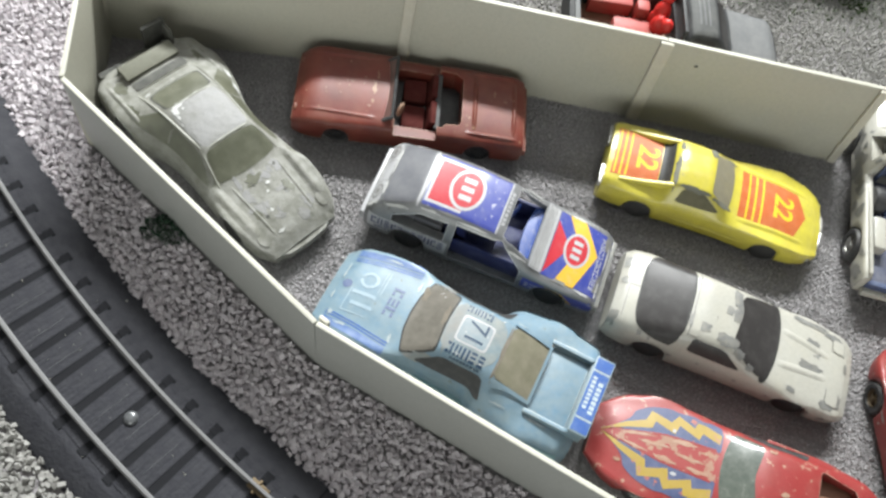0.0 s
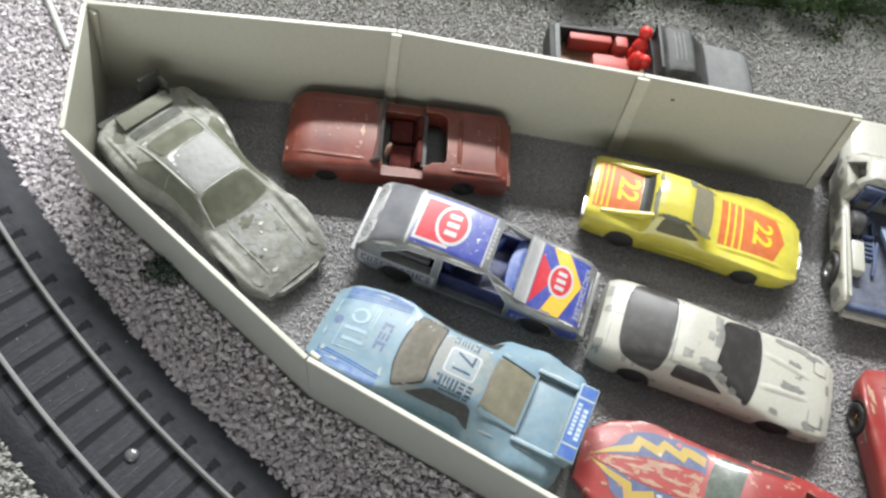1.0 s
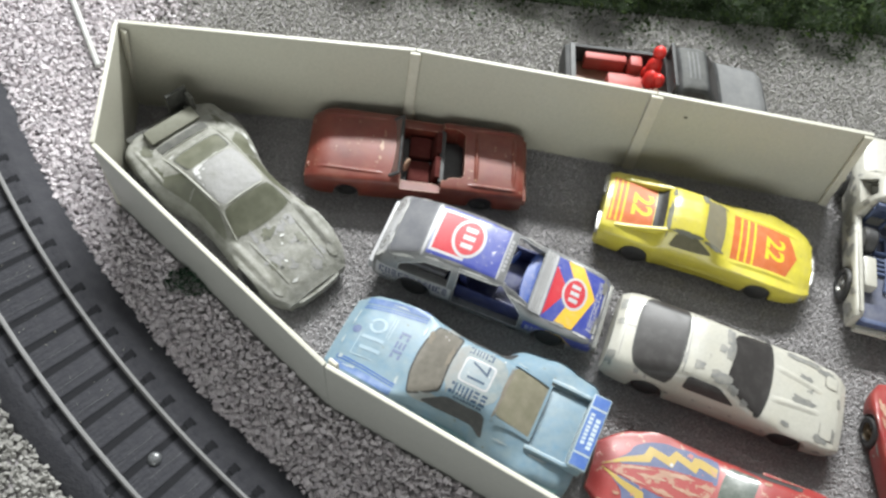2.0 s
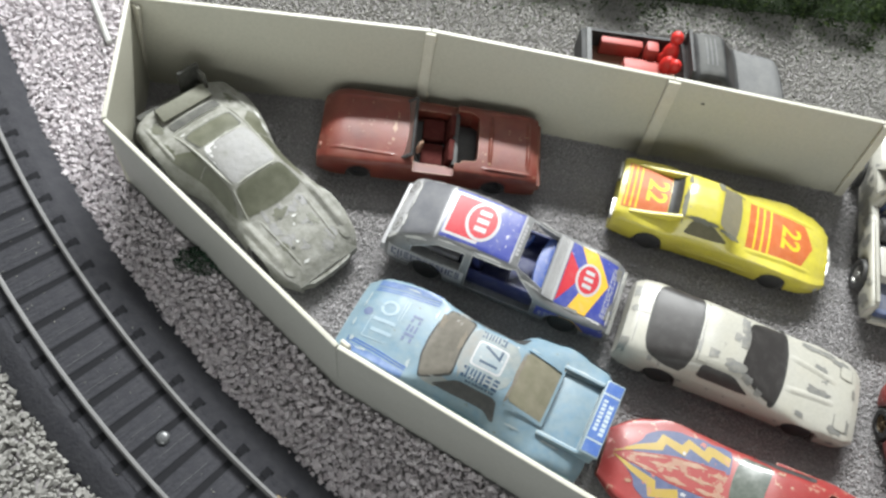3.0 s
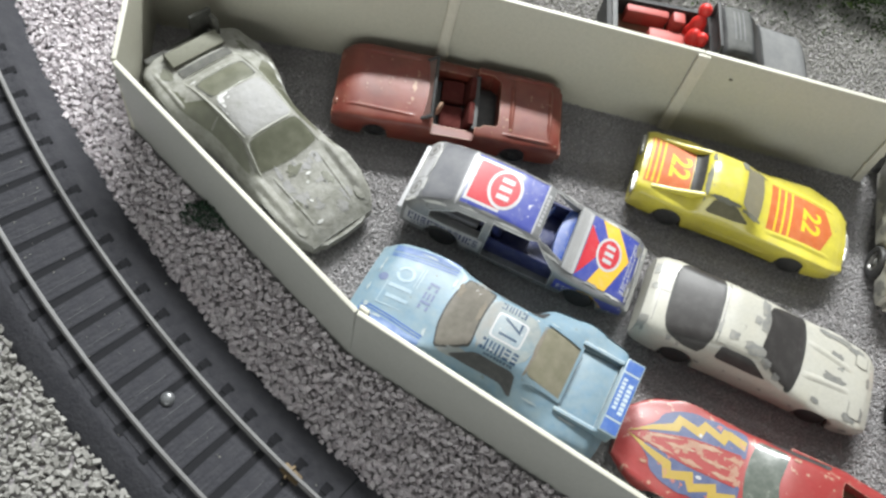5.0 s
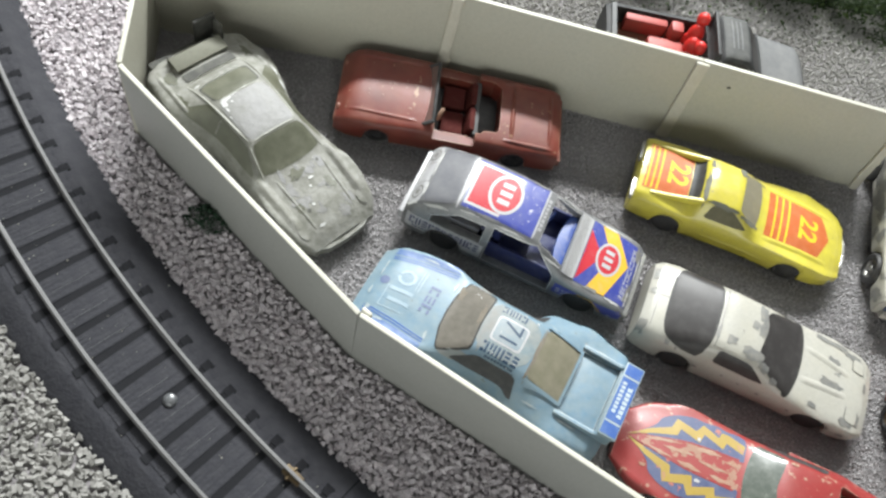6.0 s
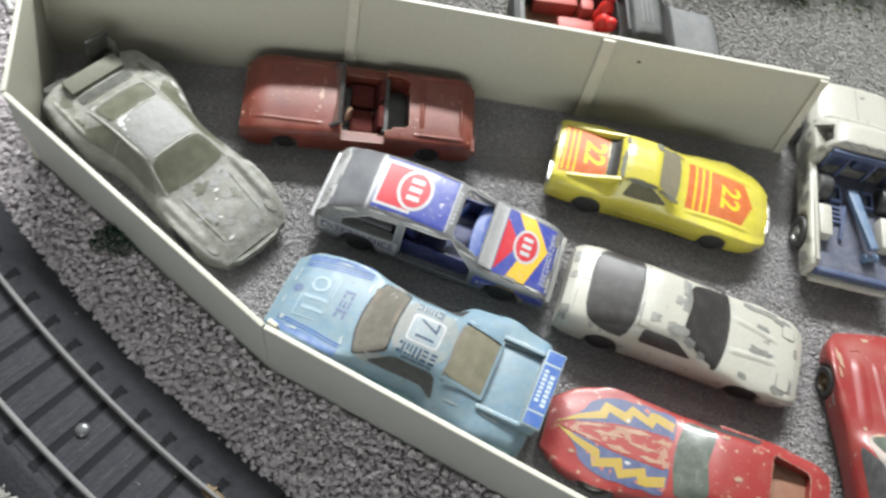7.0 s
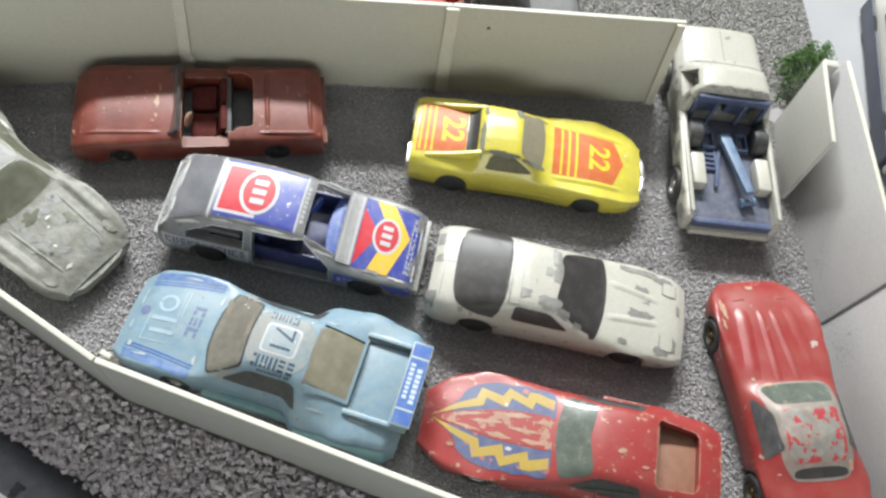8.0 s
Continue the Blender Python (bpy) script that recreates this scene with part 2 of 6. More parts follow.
    red=surface("scratched_red_enamel", (0.265, 0.029, 0.028), 0.4, second=(0.27, 0.045, 0.04), patch=90, dust=0.2, dust_colour=(0.25, 0.085, 0.065), chips=0.40, chip_colour=(0.35, 0.21, 0.15), chip_scale=420, edge=0.7, edge_colour=(0.36, 0.24, 0.18), coat=0.1, bump=0.08),
    red_gloss=surface("red_enamel", (0.235, 0.023, 0.024), 0.36, second=(0.25, 0.042, 0.036), patch=60, dust=0.36, dust_colour=(0.225, 0.08, 0.056), chips=0.16, chip_colour=(0.33, 0.28, 0.25), chip_scale=210, edge=0.6, edge_colour=(0.26, 0.21, 0.18), coat=0.12, spec=0.4, bump=0.08),
    tongue=surface("flame_print_rubbed_to_tan", (0.34, 0.19, 0.13), 0.5, patch=150, dust=0.2, dust_colour=(0.36, 0.21, 0.15), chips=1.3, chip_colour=(0.27, 0.04, 0.036), chip_scale=230, bump=0.08),
    bluing=surface("rubbed_blue_flame_print", (0.06, 0.078, 0.165), 0.5, patch=130, dust=0.4, dust_colour=(0.16, 0.17, 0.25), chips=0.32, chip_colour=(0.33, 0.12, 0.10), chip_scale=240, bump=0.06),
    bolt=surface("rubbed_yellow_flame_print", (0.38, 0.265, 0.045), 0.48, patch=150, dust=0.3, dust_colour=(0.36, 0.25, 0.10), chips=0.4, chip_colour=(0.36, 0.2, 0.1), chip_scale=300, bump=0.05),
    seal=surface("dark_window_seal", (0.025, 0.025, 0.024), 0.6, patch=300, dust=0.15, dust_colour=(0.12, 0.115, 0.10), bump=0.05),
    tan=surface("rubbed_tan_print", (0.36, 0.20, 0.13), 0.5, patch=200, dust=0.3, bump=0.06),
    roof_bare=surface("roof_worn_to_metal", (0.21, 0.21, 0.19), 0.5, metal=0.2, second=(0.21, 0.145, 0.13), patch=200, amount=0.8, dust=0.25, chips=0.85, chip_colour=(0.33, 0.04, 0.045), chip_scale=260, bump=0.1),
    pillar_bare=surface("bare_grey_green_metal", (0.17, 0.172, 0.148), 0.5, metal=0.2, second=(0.23, 0.15, 0.13), patch=160, amount=0.9, dust=0.3, dust_colour=(0.32, 0.31, 0.28), bump=0.1),
    tub=surface("rusty_orange_plastic", (0.22, 0.10, 0.06), 0.55, patch=140, dust=0.4, dust_colour=(0.27, 0.15, 0.10)),
    black=surface("black_enamel", (0.045, 0.046, 0.048), 0.5, spec=0.3, patch=120, dust=0.35, dust_colour=(0.12, 0.12, 0.115), bump=0.06),
    roof_black=surface("dust_greyed_black_enamel", (0.075, 0.077, 0.075), 0.6, patch=120, dust=0.4, dust_colour=(0.16, 0.16, 0.15), spec=0.3, bump=0.08),
    grey_paint=surface("grey_enamel", (0.165, 0.168, 0.17), 0.65, spec=0.25, patch=120, dust=0.3, dust_colour=(0.25, 0.25, 0.24), bump=0.08),
    figure_red=surface("bright_red_plastic", (0.72, 0.035, 0.028), 0.42, patch=200, bump=0.05),
    load_red=surface("faded_red_plastic", (0.40, 0.055, 0.045), 0.5, patch=160, dust=0.3, dust_colour=(0.38, 0.13, 0.10), bump=0.06),
    speck=surface("pale_dust_specks", (0.33, 0.32, 0.27), 0.8, patch=100),
    leaf=surface("green_foam_foliage", (0.045, 0.085, 0.022), 0.9, patch=60, bump=0.3, per_piece=((0.010, 0.022, 0.006), (0.022, 0.045, 0.011), (0.042, 0.075, 0.02), (0.10, 0.145, 0.04))),
    leaf_light=surface("light_green_foliage", (0.09, 0.22, 0.055), 0.9, patch=60, bump=0.3, per_piece=((0.06, 0.11, 0.035), (0.10, 0.17, 0.06), (0.15, 0.23, 0.09))),
    leaf_dark=surface("dark_green_foliage", (0.018, 0.05, 0.025), 0.9, patch=60, bump=0.3, per_piece=((0.01, 0.026, 0.014), (0.02, 0.05, 0.028), (0.03, 0.07, 0.035))),
    turf=surface("dark_turf", (0.018, 0.034, 0.009), 0.95, patch=40, bump=0.5),
    rod=surface("pale_grey_rod", (0.45, 0.45, 0.44), 0.45, patch=60, dust=0.2),
    bed_grey=surface("dusty_slate_floor", (0.075, 0.082, 0.125), 0.55, patch=150, dust=0.5, dust_colour=(0.17, 0.175, 0.20), spec=0.3),
    roof_grime=surface("beige_grimed_blue", (0.185, 0.25, 0.28), 0.5, spec=0.3, second=(0.235, 0.235, 0.22), patch=120, amount=0.9, dust=0.3),
    van_grey=surface("dark_blue_grey_plastic", (0.055, 0.06, 0.085), 0.5, patch=100, dust=0.2, dust_colour=(0.12, 0.12, 0.14)),
    room=surface("dull_room_paint", (0.46, 0.46, 0.453), 0.8, patch=2, fine=60, bump=0.05),
    carpet=surface("grey_floor", (0.14, 0.14, 0.14), 0.9, patch=4, fine=80),
    flake=surface("bright_flake_and_glint", (0.62, 0.62, 0.60), 0.25, patch=300, coat=0.4),
    grime=surface("brown_grime", (0.20, 0.175, 0.14), 0.8, second=(0.15, 0.13, 0.10), patch=400, amount=0.9, bump=0.3),
    bluing_deep=surface("deep_blue_band_print", (0.05, 0.11, 0.29), 0.42, second=(0.10, 0.17, 0.32), patch=150, amount=0.8, dust=0.35, dust_colour=(0.22, 0.29, 0.38), coat=0.2, bump=0.04),
    glass_rose=surface("dusty_rose_window", (0.42, 0.26, 0.23), 0.3, clear=0.75, patch=150, dust=0.25, dust_colour=(0.34, 0.2, 0.17), bump=0.05),
    beige=surface("beige_grime_film", (0.245, 0.235, 0.215), 0.6, second=(0.21, 0.25, 0.265), patch=170, amount=1.0, dust=0.3, dust_colour=(0.28, 0.265, 0.24), bump=0.12),
    smudge=surface("grey_dust_speckle", (0.33, 0.33, 0.33), 0.8, patch=200),
)
# ---- building helpers (things are drawn in millimetres) ----
from mathutils.bvhtree import BVHTree

MM = 0.001


def thing(name, x, y, heading, label, category, group="", z=0.0, kind=""):
    ob = new(name)
    ob.empty_display_size = 0.01
    ob.matrix_world = pose(x * MM, y * MM, z * MM, 0, 0, heading)
    return tagged(ob, label, category, group, kind)


def to_mesh(name, bm, material, smooth=35):
    mesh = bpy.data.meshes.new(name)
    bm.transform(Matrix.Scale(MM, 4))
    bmesh.ops.recalc_face_normals(bm, faces=bm.faces)
    bm.to_mesh(mesh)
    bm.free()
    mesh.materials.append(material)
    if smooth:
        mesh.shade_smooth()
        mesh.set_sharp_from_angle(angle=radians(smooth))
    return mesh


def part(name, bm, material, parent, label="", smooth=35):
    ob = new(name, to_mesh(name, bm, material, smooth))
    ob.parent = parent
    return tagged(ob, label)


def block(x0, x1, y0, y1, z0, z1, bevel=0.4, segments=2):
    bm = bmesh.new()
    bmesh.ops.create_cube(bm, size=1, matrix=Matrix.LocRotScale(((x0 + x1) / 2, (y0 + y1) / 2, (z0 + z1) / 2), None, (x1 - x0, y1 - y0, z1 - z0)))
    if bevel:
        bmesh.ops.bevel(bm, geom=list(bm.edges), offset=bevel, segments=segments, affect="EDGES", profile=0.6)
    return bm


def slab(points, z0, z1, bevel=0.0):
    """A prism over a polygon in plan."""
    bm = bmesh.new()
    face = bm.faces.new([bm.verts.new((x, y, z0)) for x, y in points])
    out = bmesh.ops.extrude_face_region(bm, geom=[face])
    bmesh.ops.translate(bm, verts=[v for v in out["geom"] if isinstance(v, bmesh.types.BMVert)], vec=(0, 0, z1 - z0))
    bmesh.ops.recalc_face_normals(bm, faces=bm.faces)
    if bevel:
        bmesh.ops.bevel(bm, geom=list(bm.edges), offset=bevel, segments=2, affect="EDGES", profile=0.6)
    return bm


def lathe(profile, steps=24):
    """Turned round the y axis: rows of (y, radius)."""
    bm = bmesh.new()
    rings = [[bm.verts.new((r * math.cos(a), y, r * math.sin(a))) for a in (2 * math.pi * k / steps for k in range(steps))] for y, r in profile]
    for a, b in zip(rings, rings[1:]):
        for k in range(steps):
            bm.faces.new((a[k], a[(k + 1) % steps], b[(k + 1) % steps], b[k]))
    bm.faces.new(rings[0])
    bm.faces.new(rings[-1][::-1])
    return bm


def joined(*many):
    bm = bmesh.new()
    for other in many:
        mesh = bpy.data.meshes.new("piece")
        other.to_mesh(mesh)
        other.free()
        bm.from_mesh(mesh)
        bpy.data.meshes.remove(mesh)
    return bm


def soften(values, reach):
    """Rounds the corners of a profile sampled at even steps."""
    n = max(1, reach)
    kernel = np.hanning(2 * n + 3)[1:-1]
    padded = np.concatenate([np.full(n, values[0]), values, np.full(n, values[-1])])
    return np.convolve(padded, kernel / kernel.sum(), "valid")


def shell(rows, wheels=(), floor=4.0, arch=6.3, crown=0.5, step=0.8, reach=2, scallop=0.0, rounds=2, cut_at=0.22):
    """A closed car body. rows, from tail to nose: x, half width at the sill, half width and height of the shoulder, half width and height of the top."""
    rows = np.array(rows, float)
    xs = np.linspace(rows[0, 0], rows[-1, 0], int((rows[-1, 0] - rows[0, 0]) / step) + 1)
    hl, hs, zs, ht, zt = [soften(np.interp(xs, rows[:, 0], rows[:, k]), reach) for k in range(1, 6)]
    low = np.full_like(xs, floor)
    for xw in wheels:
        d = arch ** 2 - (xs - xw) ** 2
        low = np.maximum(low, np.where(d > 0, 4.6 + np.sqrt(np.maximum(d, 0)), floor))
    bm = bmesh.new()
    rings = []
    for k, x in enumerate(xs):
        lo = min(low[k], zs[k] - 0.8)
        half = [(hl[k], lo), (max(hl[k], hs[k]) + 0.25, lo + 0.55 * (zs[k] - lo)), (hs[k], zs[k]), (ht[k], zt[k] - 0.35), (ht[k] * 0.45, zt[k] + crown * 0.75 - scallop)]
        line = [(-y, z) for y, z in half] + [(0, zt[k] + crown)] + half[::-1]
        for _ in range(rounds):
            cut = [line[0]]
            for (y0, z0), (y1, z1) in zip(line, line[1:]):
                cut += [(y0 + cut_at * (y1 - y0), z0 + cut_at * (z1 - z0)), (y1 - cut_at * (y1 - y0), z1 - cut_at * (z1 - z0))]
            line = cut + [line[-1]]
        rings.append([bm.verts.new((x, y, z)) for y, z in line])
    n = len(rings[0])
    for a, b in zip(rings, rings[1:]):
        for k in range(n):
            bm.faces.new((a[k], a[(k + 1) % n], b[(k + 1) % n], b[k]))
    bm.faces.new(rings[0])
    bm.faces.new(rings[-1][::-1])
    bmesh.ops.recalc_face_normals(bm, faces=bm.faces)
    return bm


def carve(bm, *cutters):
    """Takes the cutters' volumes out of a closed body, one after the other."""
    def temporary(b):
        mesh = bpy.data.meshes.new("cutting")
        b.to_mesh(mesh)
        b.free()
        return new("cutting", mesh)
    ob = temporary(bm)
    for cutter in cutters:
        tool = temporary(cutter)
        mod = ob.modifiers.new("cut", "BOOLEAN")
        mod.operation, mod.object, mod.solver = "DIFFERENCE", tool, "EXACT"
        before = ob.data
        for attempt in range(6):
            bpy.context.view_layer.update()
            graph = bpy.context.evaluated_depsgraph_get()
            mesh = bpy.data.meshes.new_from_object(ob.evaluated_get(graph))
            if len(mesh.polygons) > 0.6 * len(before.polygons):
                break
            tool.data.transform(Matrix.Translation((0.017, 0.011, 0.013)))
        ob.modifiers.clear()
        ob.data = mesh
        bpy.data.meshes.remove(before)
        bpy.data.objects.remove(tool)
    out = bmesh.new()
    out.from_mesh(ob.data)
    bpy.data.objects.remove(ob)
    return out


def skin(bm):
    return BVHTree.FromBMesh(bm)


def rounded(x, y, rx, ry, n=20, power=2.0, wobble=0.0, seed=1):
    rnd = random.Random(seed)
    out = []
    for k in range(n):
        a = 2 * math.pi * k / n
        c, s = math.cos(a), math.sin(a)
        f = 1 + wobble * (rnd.random() - 0.5) * 2
        out.append((x + rx * f * math.copysign(abs(c) ** (2 / power), c), y + ry * f * math.copysign(abs(s) ** (2 / power), s)))
    return out


def box2(x0, x1, y0, y1):
    return [(x0, y0), (x1, y0), (x1, y1), (x0, y1)]


def soft(points, rounds=2, cut=0.2):
    """A closed outline with its corners rounded."""
    for _ in range(rounds):
        out = []
        for (x0, y0), (x1, y1) in zip(points, points[1:] + points[:1]):
            out += [(x0 + cut * (x1 - x0), y0 + cut * (y1 - y0)), (x1 - cut * (x1 - x0), y1 - cut * (y1 - y0))]
        points = out
    return points


def ridge(name, parent, tree, start, end, width, height, material, side=0):
    """A moulded rib that swells out of the body between two places."""
    (x0, y0), (x1, y1) = start, end
    length = math.hypot(x1 - x0, y1 - y0)
    nx, ny = -(y1 - y0) / length, (x1 - x0) / length
    bm = bmesh.new()
    rows = []
    for i in range(17):
        u = i / 16
        row = []
        for j in range(9):
            v = j / 4 - 1
            x, y = x0 + (x1 - x0) * u + nx * v * width / 2, y0 + (y1 - y0) * u + ny * v * width / 2
            hit = tree.ray_cast(Vector((x, y, 80)), Vector((0, 0, -1))) if side == 0 else tree.ray_cast(Vector((x, side * 60, y)), Vector((0, -side, 0)))
            if hit[0] is None:
                bm.free()
                return None
            normal = hit[1] if hit[1].dot(Vector((0, 0, 1)) if side == 0 else Vector((0, side, 0))) > 0 else -hit[1]
            swell = height * (0.5 + 0.5 * math.cos(math.pi * v)) * min(1, 6 * u, 6 * (1 - u)) - 0.06
            row.append(bm.verts.new(hit[0] + normal * swell))
        rows.append(row)
    for a, b in zip(rows, rows[1:]):
        for j in range(8):
            bm.faces.new((a[j], a[j + 1], b[j + 1], b[j]))
    return part(name, bm, M[material], parent, smooth=80)


def chips(parent, tree, material, shapes, layer=3, side=0, label=""):
    for k, points in enumerate(shapes):
        sticker("chip", parent, tree, outline(soft(points, 1, 0.25)), material, layer, side, label, lift=0.0012 * k)


def outline(*polygons):
    """Flat shapes in plan."""
    bm = bmesh.new()
    for points in polygons:
        bm.faces.new([bm.verts.new((x, y, 0)) for x, y in points])
    return bm


def writing(text, size, x, y, turn=0.0, bold=0.0):
    """Letters of the built-in font as flat shapes, centred."""
    curve = bpy.data.curves.new("writing", "FONT")
    curve.body, curve.size, curve.align_x, curve.align_y, curve.offset = text, size * 1.35, "CENTER", "CENTER", bold
    curve.resolution_u = 3
    ob = new("writing", curve)
    graph = bpy.context.evaluated_depsgraph_get()
    mesh = bpy.data.meshes.new_from_object(ob.evaluated_get(graph))
    bm = bmesh.new()
    bm.from_mesh(mesh)
    bpy.data.objects.remove(ob)
    bpy.data.meshes.remove(mesh)
    bm.transform(pose(x, y, 0, 0, 0, turn))
    return bm


def lay(bm, tree, above=0.12, side=0, step=0.75, thick=0.0):
    """Lays flat shapes on a body: from above (side 0), or on its flank (side -1 or 1), where the shape's y is the height."""
    verts = [v.co for v in bm.verts]
    for axis in (0, 1):
        lo, hi = min(v[axis] for v in verts), max(v[axis] for v in verts)
        normal = (1, 0, 0) if axis == 0 else (0, 1, 0)
        for k in range(1, int((hi - lo) / step) + 1):
            at = [0, 0, 0]
            at[axis] = lo + k * step
            bmesh.ops.bisect_plane(bm, geom=[*bm.verts, *bm.edges, *bm.faces], plane_co=at, plane_no=normal)
    lost = []
    for v in bm.verts:
        if side == 0:
            hit = tree.ray_cast(Vector((v.co.x, v.co.y, 80)), Vector((0, 0, -1)))
        else:
            hit = tree.ray_cast(Vector((v.co.x, side * 60, v.co.y)), Vector((0, -side, 0)))
        if hit[0] is None:
            lost.append(v)
            continue
        normal = hit[1] if hit[1].dot(Vector((0, 0, 1)) if side == 0 else Vector((0, side, 0))) > 0 else -hit[1]
        v.co = hit[0] + normal * above
    bmesh.ops.delete(bm, geom=lost, context="VERTS")
    return bm


def sticker(name, parent, tree, bm, material, layer=1, side=0, label="", lift=0.0):
    return part(name, lay(bm, tree, 0.05 + 0.03 * layer + lift, side), M[material], parent, label, smooth=60)


def bars(x, y, length, height, count, along="x", gap=0.3, bold=False):
    """Writing left unread: a row of places, each holding two or three plain strokes."""
    strokes = (((0, 1, 0.0, 0.26), (0, 1, 0.74, 1)), ((0, 0.3, 0, 1), (0.68, 1, 0, 1)), ((0, 1, 0.0, 0.2), (0, 1, 0.4, 0.6), (0, 1, 0.8, 1)), ((0, 0.3, 0, 1), (0.55, 1, 0.0, 0.3), (0.55, 1, 0.7, 1)))
    if bold:
        strokes = (((0, 0.34, 0, 1), (0.66, 1, 0, 1)), ((0, 0.34, 0, 1), (0.5, 1, 0.0, 0.26), (0.5, 1, 0.74, 1)), ((0, 1, 0.0, 0.22), (0, 1, 0.39, 0.61), (0, 1, 0.78, 1)))
    out = []
    rnd = random.Random(count)
    for k in range(count):
        a = -length / 2 + (k + gap * rnd.uniform(0.25, 0.75)) * length / count
        b = -length / 2 + (k + 1 - gap * rnd.uniform(0.25, 0.75)) * length / count
        for u0, u1, v0, v1 in rnd.choice(strokes) if height > 1.6 else ((0, 1, 0, 1),):
            p0, p1, q0, q1 = a + (b - a) * u0, a + (b - a) * u1, (v0 - 0.5) * height, (v1 - 0.5) * height
            out.append(box2(x + p0, x + p1, y + q0, y + q1) if along == "x" else box2(x + q0, x + q1, y + p0, y + p1))
    return out


def wheels_on(car, xs, half, r=5.0, width=4.2, rim="chrome", rims=True):
    for x in xs:
        for s in (-1, 1):
            w = width
            tyre = lathe([(-w / 2, r * 0.62), (-w / 2, r * 0.88), (-w * 0.40, r * 0.97), (-w * 0.25, r), (w * 0.25, r), (w * 0.40, r * 0.97), (w / 2, r * 0.88), (w / 2, r * 0.62), (w * 0.3, r * 0.58)], 28)
            at = pose(x, s * (half - w / 2), r)
            tyre.transform(at)
            t = part("wheel", tyre, M["tyre"], car)
            hub = lathe([(-0.2, r * 0.60), (w * 0.36, r * 0.60), (w * 0.42, r * 0.52), (w * 0.30, r * 0.46), (w * 0.30, r * 0.2), (w * 0.46, r * 0.16), (w * 0.46, r * 0.05)], 20)
            spokes = []
            for k in range(5):
                b = block(0, r * 0.52, w * 0.28, w * 0.38, -0.35, 0.35, 0)
                b.transform(pose(0, 0, 0, 0, 72 * k, 0))
                spokes.append(b)
            hub = joined(hub, *spokes)
            if s < 0:
                hub.transform(pose(0, 0, 0, 0, 0, 180))
            hub.transform(at)
            part("rim", hub, M[rim], t)


def pan(car, x0, x1, half, z0=2.2, z1=5.5):
    part("chassis", block(x0, x1, -half, half, z0, z1, 0.6), M["chassis"], car)
# ---- the setting ----
def structure(name, bm, material, label, smooth=0):
    return tagged(new(name, to_mesh(name, bm, M[material], smooth)), label, kind="structure")


structure("ground", block(-700, 1300, -500, 1200, -900, -0.6, 0), "base", "model layout ground board under loose grey gravel")
# the room that closes the place
structure("floor", block(-2500, 2900, -2700, 3100, -950, -900, 0), "carpet", "plain grey floor of the room")
structure("ceiling", block(-2500, 2900, -2700, 3100, 1700, 1750, 0), "room", "plain pale ceiling of the room")
structure("wall_north", block(-2500, 2900, 3100, 3150, -950, 1750, 0), "room", "plain pale wall of the room")
structure("wall_south", block(-2500, 2900, -2750, -2700, -950, 1750, 0), "room", "plain pale wall of the room")
structure("wall_west", block(-2550, -2500, -2750, 3150, -950, 1750, 0), "room", "plain pale wall of the room")
structure("wall_east", block(2900, 2950, -2750, 3150, -950, 1750, 0), "room", "plain pale wall of the room")
structure("road", slab([(393, 330), (640, 300), (640, 640), (404, 640), (399, 420)], -0.6, 0.5, 0.3), "asphalt", "smooth grey card road beside the gravel")

WALL = 37.0
CORNERS = dict(a=(52, 366), b=(155.5, 375.5), c=(244, 373.8), d=(324.5, 371), e=(60, 315), f=(145.5, 252.5), g=(232, 215), h=(366, 160),
               i=(364.5, 205), j=(366.5, 275), k=(372.7, 358))


def fence_panel(name, p, q, label, outward=1, material="styrene", thick=1.5, lean=0.0, height=WALL, draw=0.0):
    """One upright plastic strip from p to q, standing on its edge."""
    (x0, y0), (x1, y1) = p, q
    length, turn = math.hypot(x1 - x0, y1 - y0), math.degrees(math.atan2(y1 - y0, x1 - x0))
    ob = thing(name, x0, y0, turn, label, "fence panel", "panels of the tray")
    y0, y1 = (0, thick) if outward > 0 else (-thick, 0)
    strip = block(0.12, length - 0.12, y0, y1, -0.5, height - 0.5, 0.1)
    rim = block(0.14, length - 0.14, y0 + 0.02, y1 - 0.02, height - 0.5, height, 0.2)
    for bm in (strip, rim):
        for v in bm.verts:
            v.co.y += lean * v.co.z / height + draw * (v.co.z / height - 1)
    part("strip", strip, M[material], ob)
    # top edge gets its own brighter colour, as if catching the lamp
    part("cut_edge", rim, M["styrene_lit"], ob, "top edge in a lighter tone for the light on it")
    return ob


C = CORNERS
back = "cream plastic strip standing on edge as the tray's back wall"
fence_panel("fence_panel", C["a"], C["b"], back, draw=5.5)
fence_panel("fence_panel", C["b"], C["c"], back, draw=5.5)
fence_panel("fence_panel", C["c"], C["d"], back, draw=5.5)
fence_panel("fence_panel", C["e"], C["a"], "short cream plastic strip closing the tray's narrow end", draw=1.5)
# front strips take the darker copy, painted for their shaded outer side
FRONT = "styrene_shaded"
front = "cream plastic strip standing on edge beside the gravel and track, shade in its colour"
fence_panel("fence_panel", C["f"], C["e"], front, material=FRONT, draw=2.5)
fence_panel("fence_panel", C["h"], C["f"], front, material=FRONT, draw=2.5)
right = "white plastic strip standing on edge at the tray's wide end"
fence_panel("fence_panel", C["k"], C["j"], right, material="styrene_cool", lean=6.4)
fence_panel("fence_panel", C["j"], C["i"], right, material="styrene_cool", lean=6.4)
fence_panel("fence_panel", C["i"], C["h"], right, material="styrene_cool", lean=6.4)
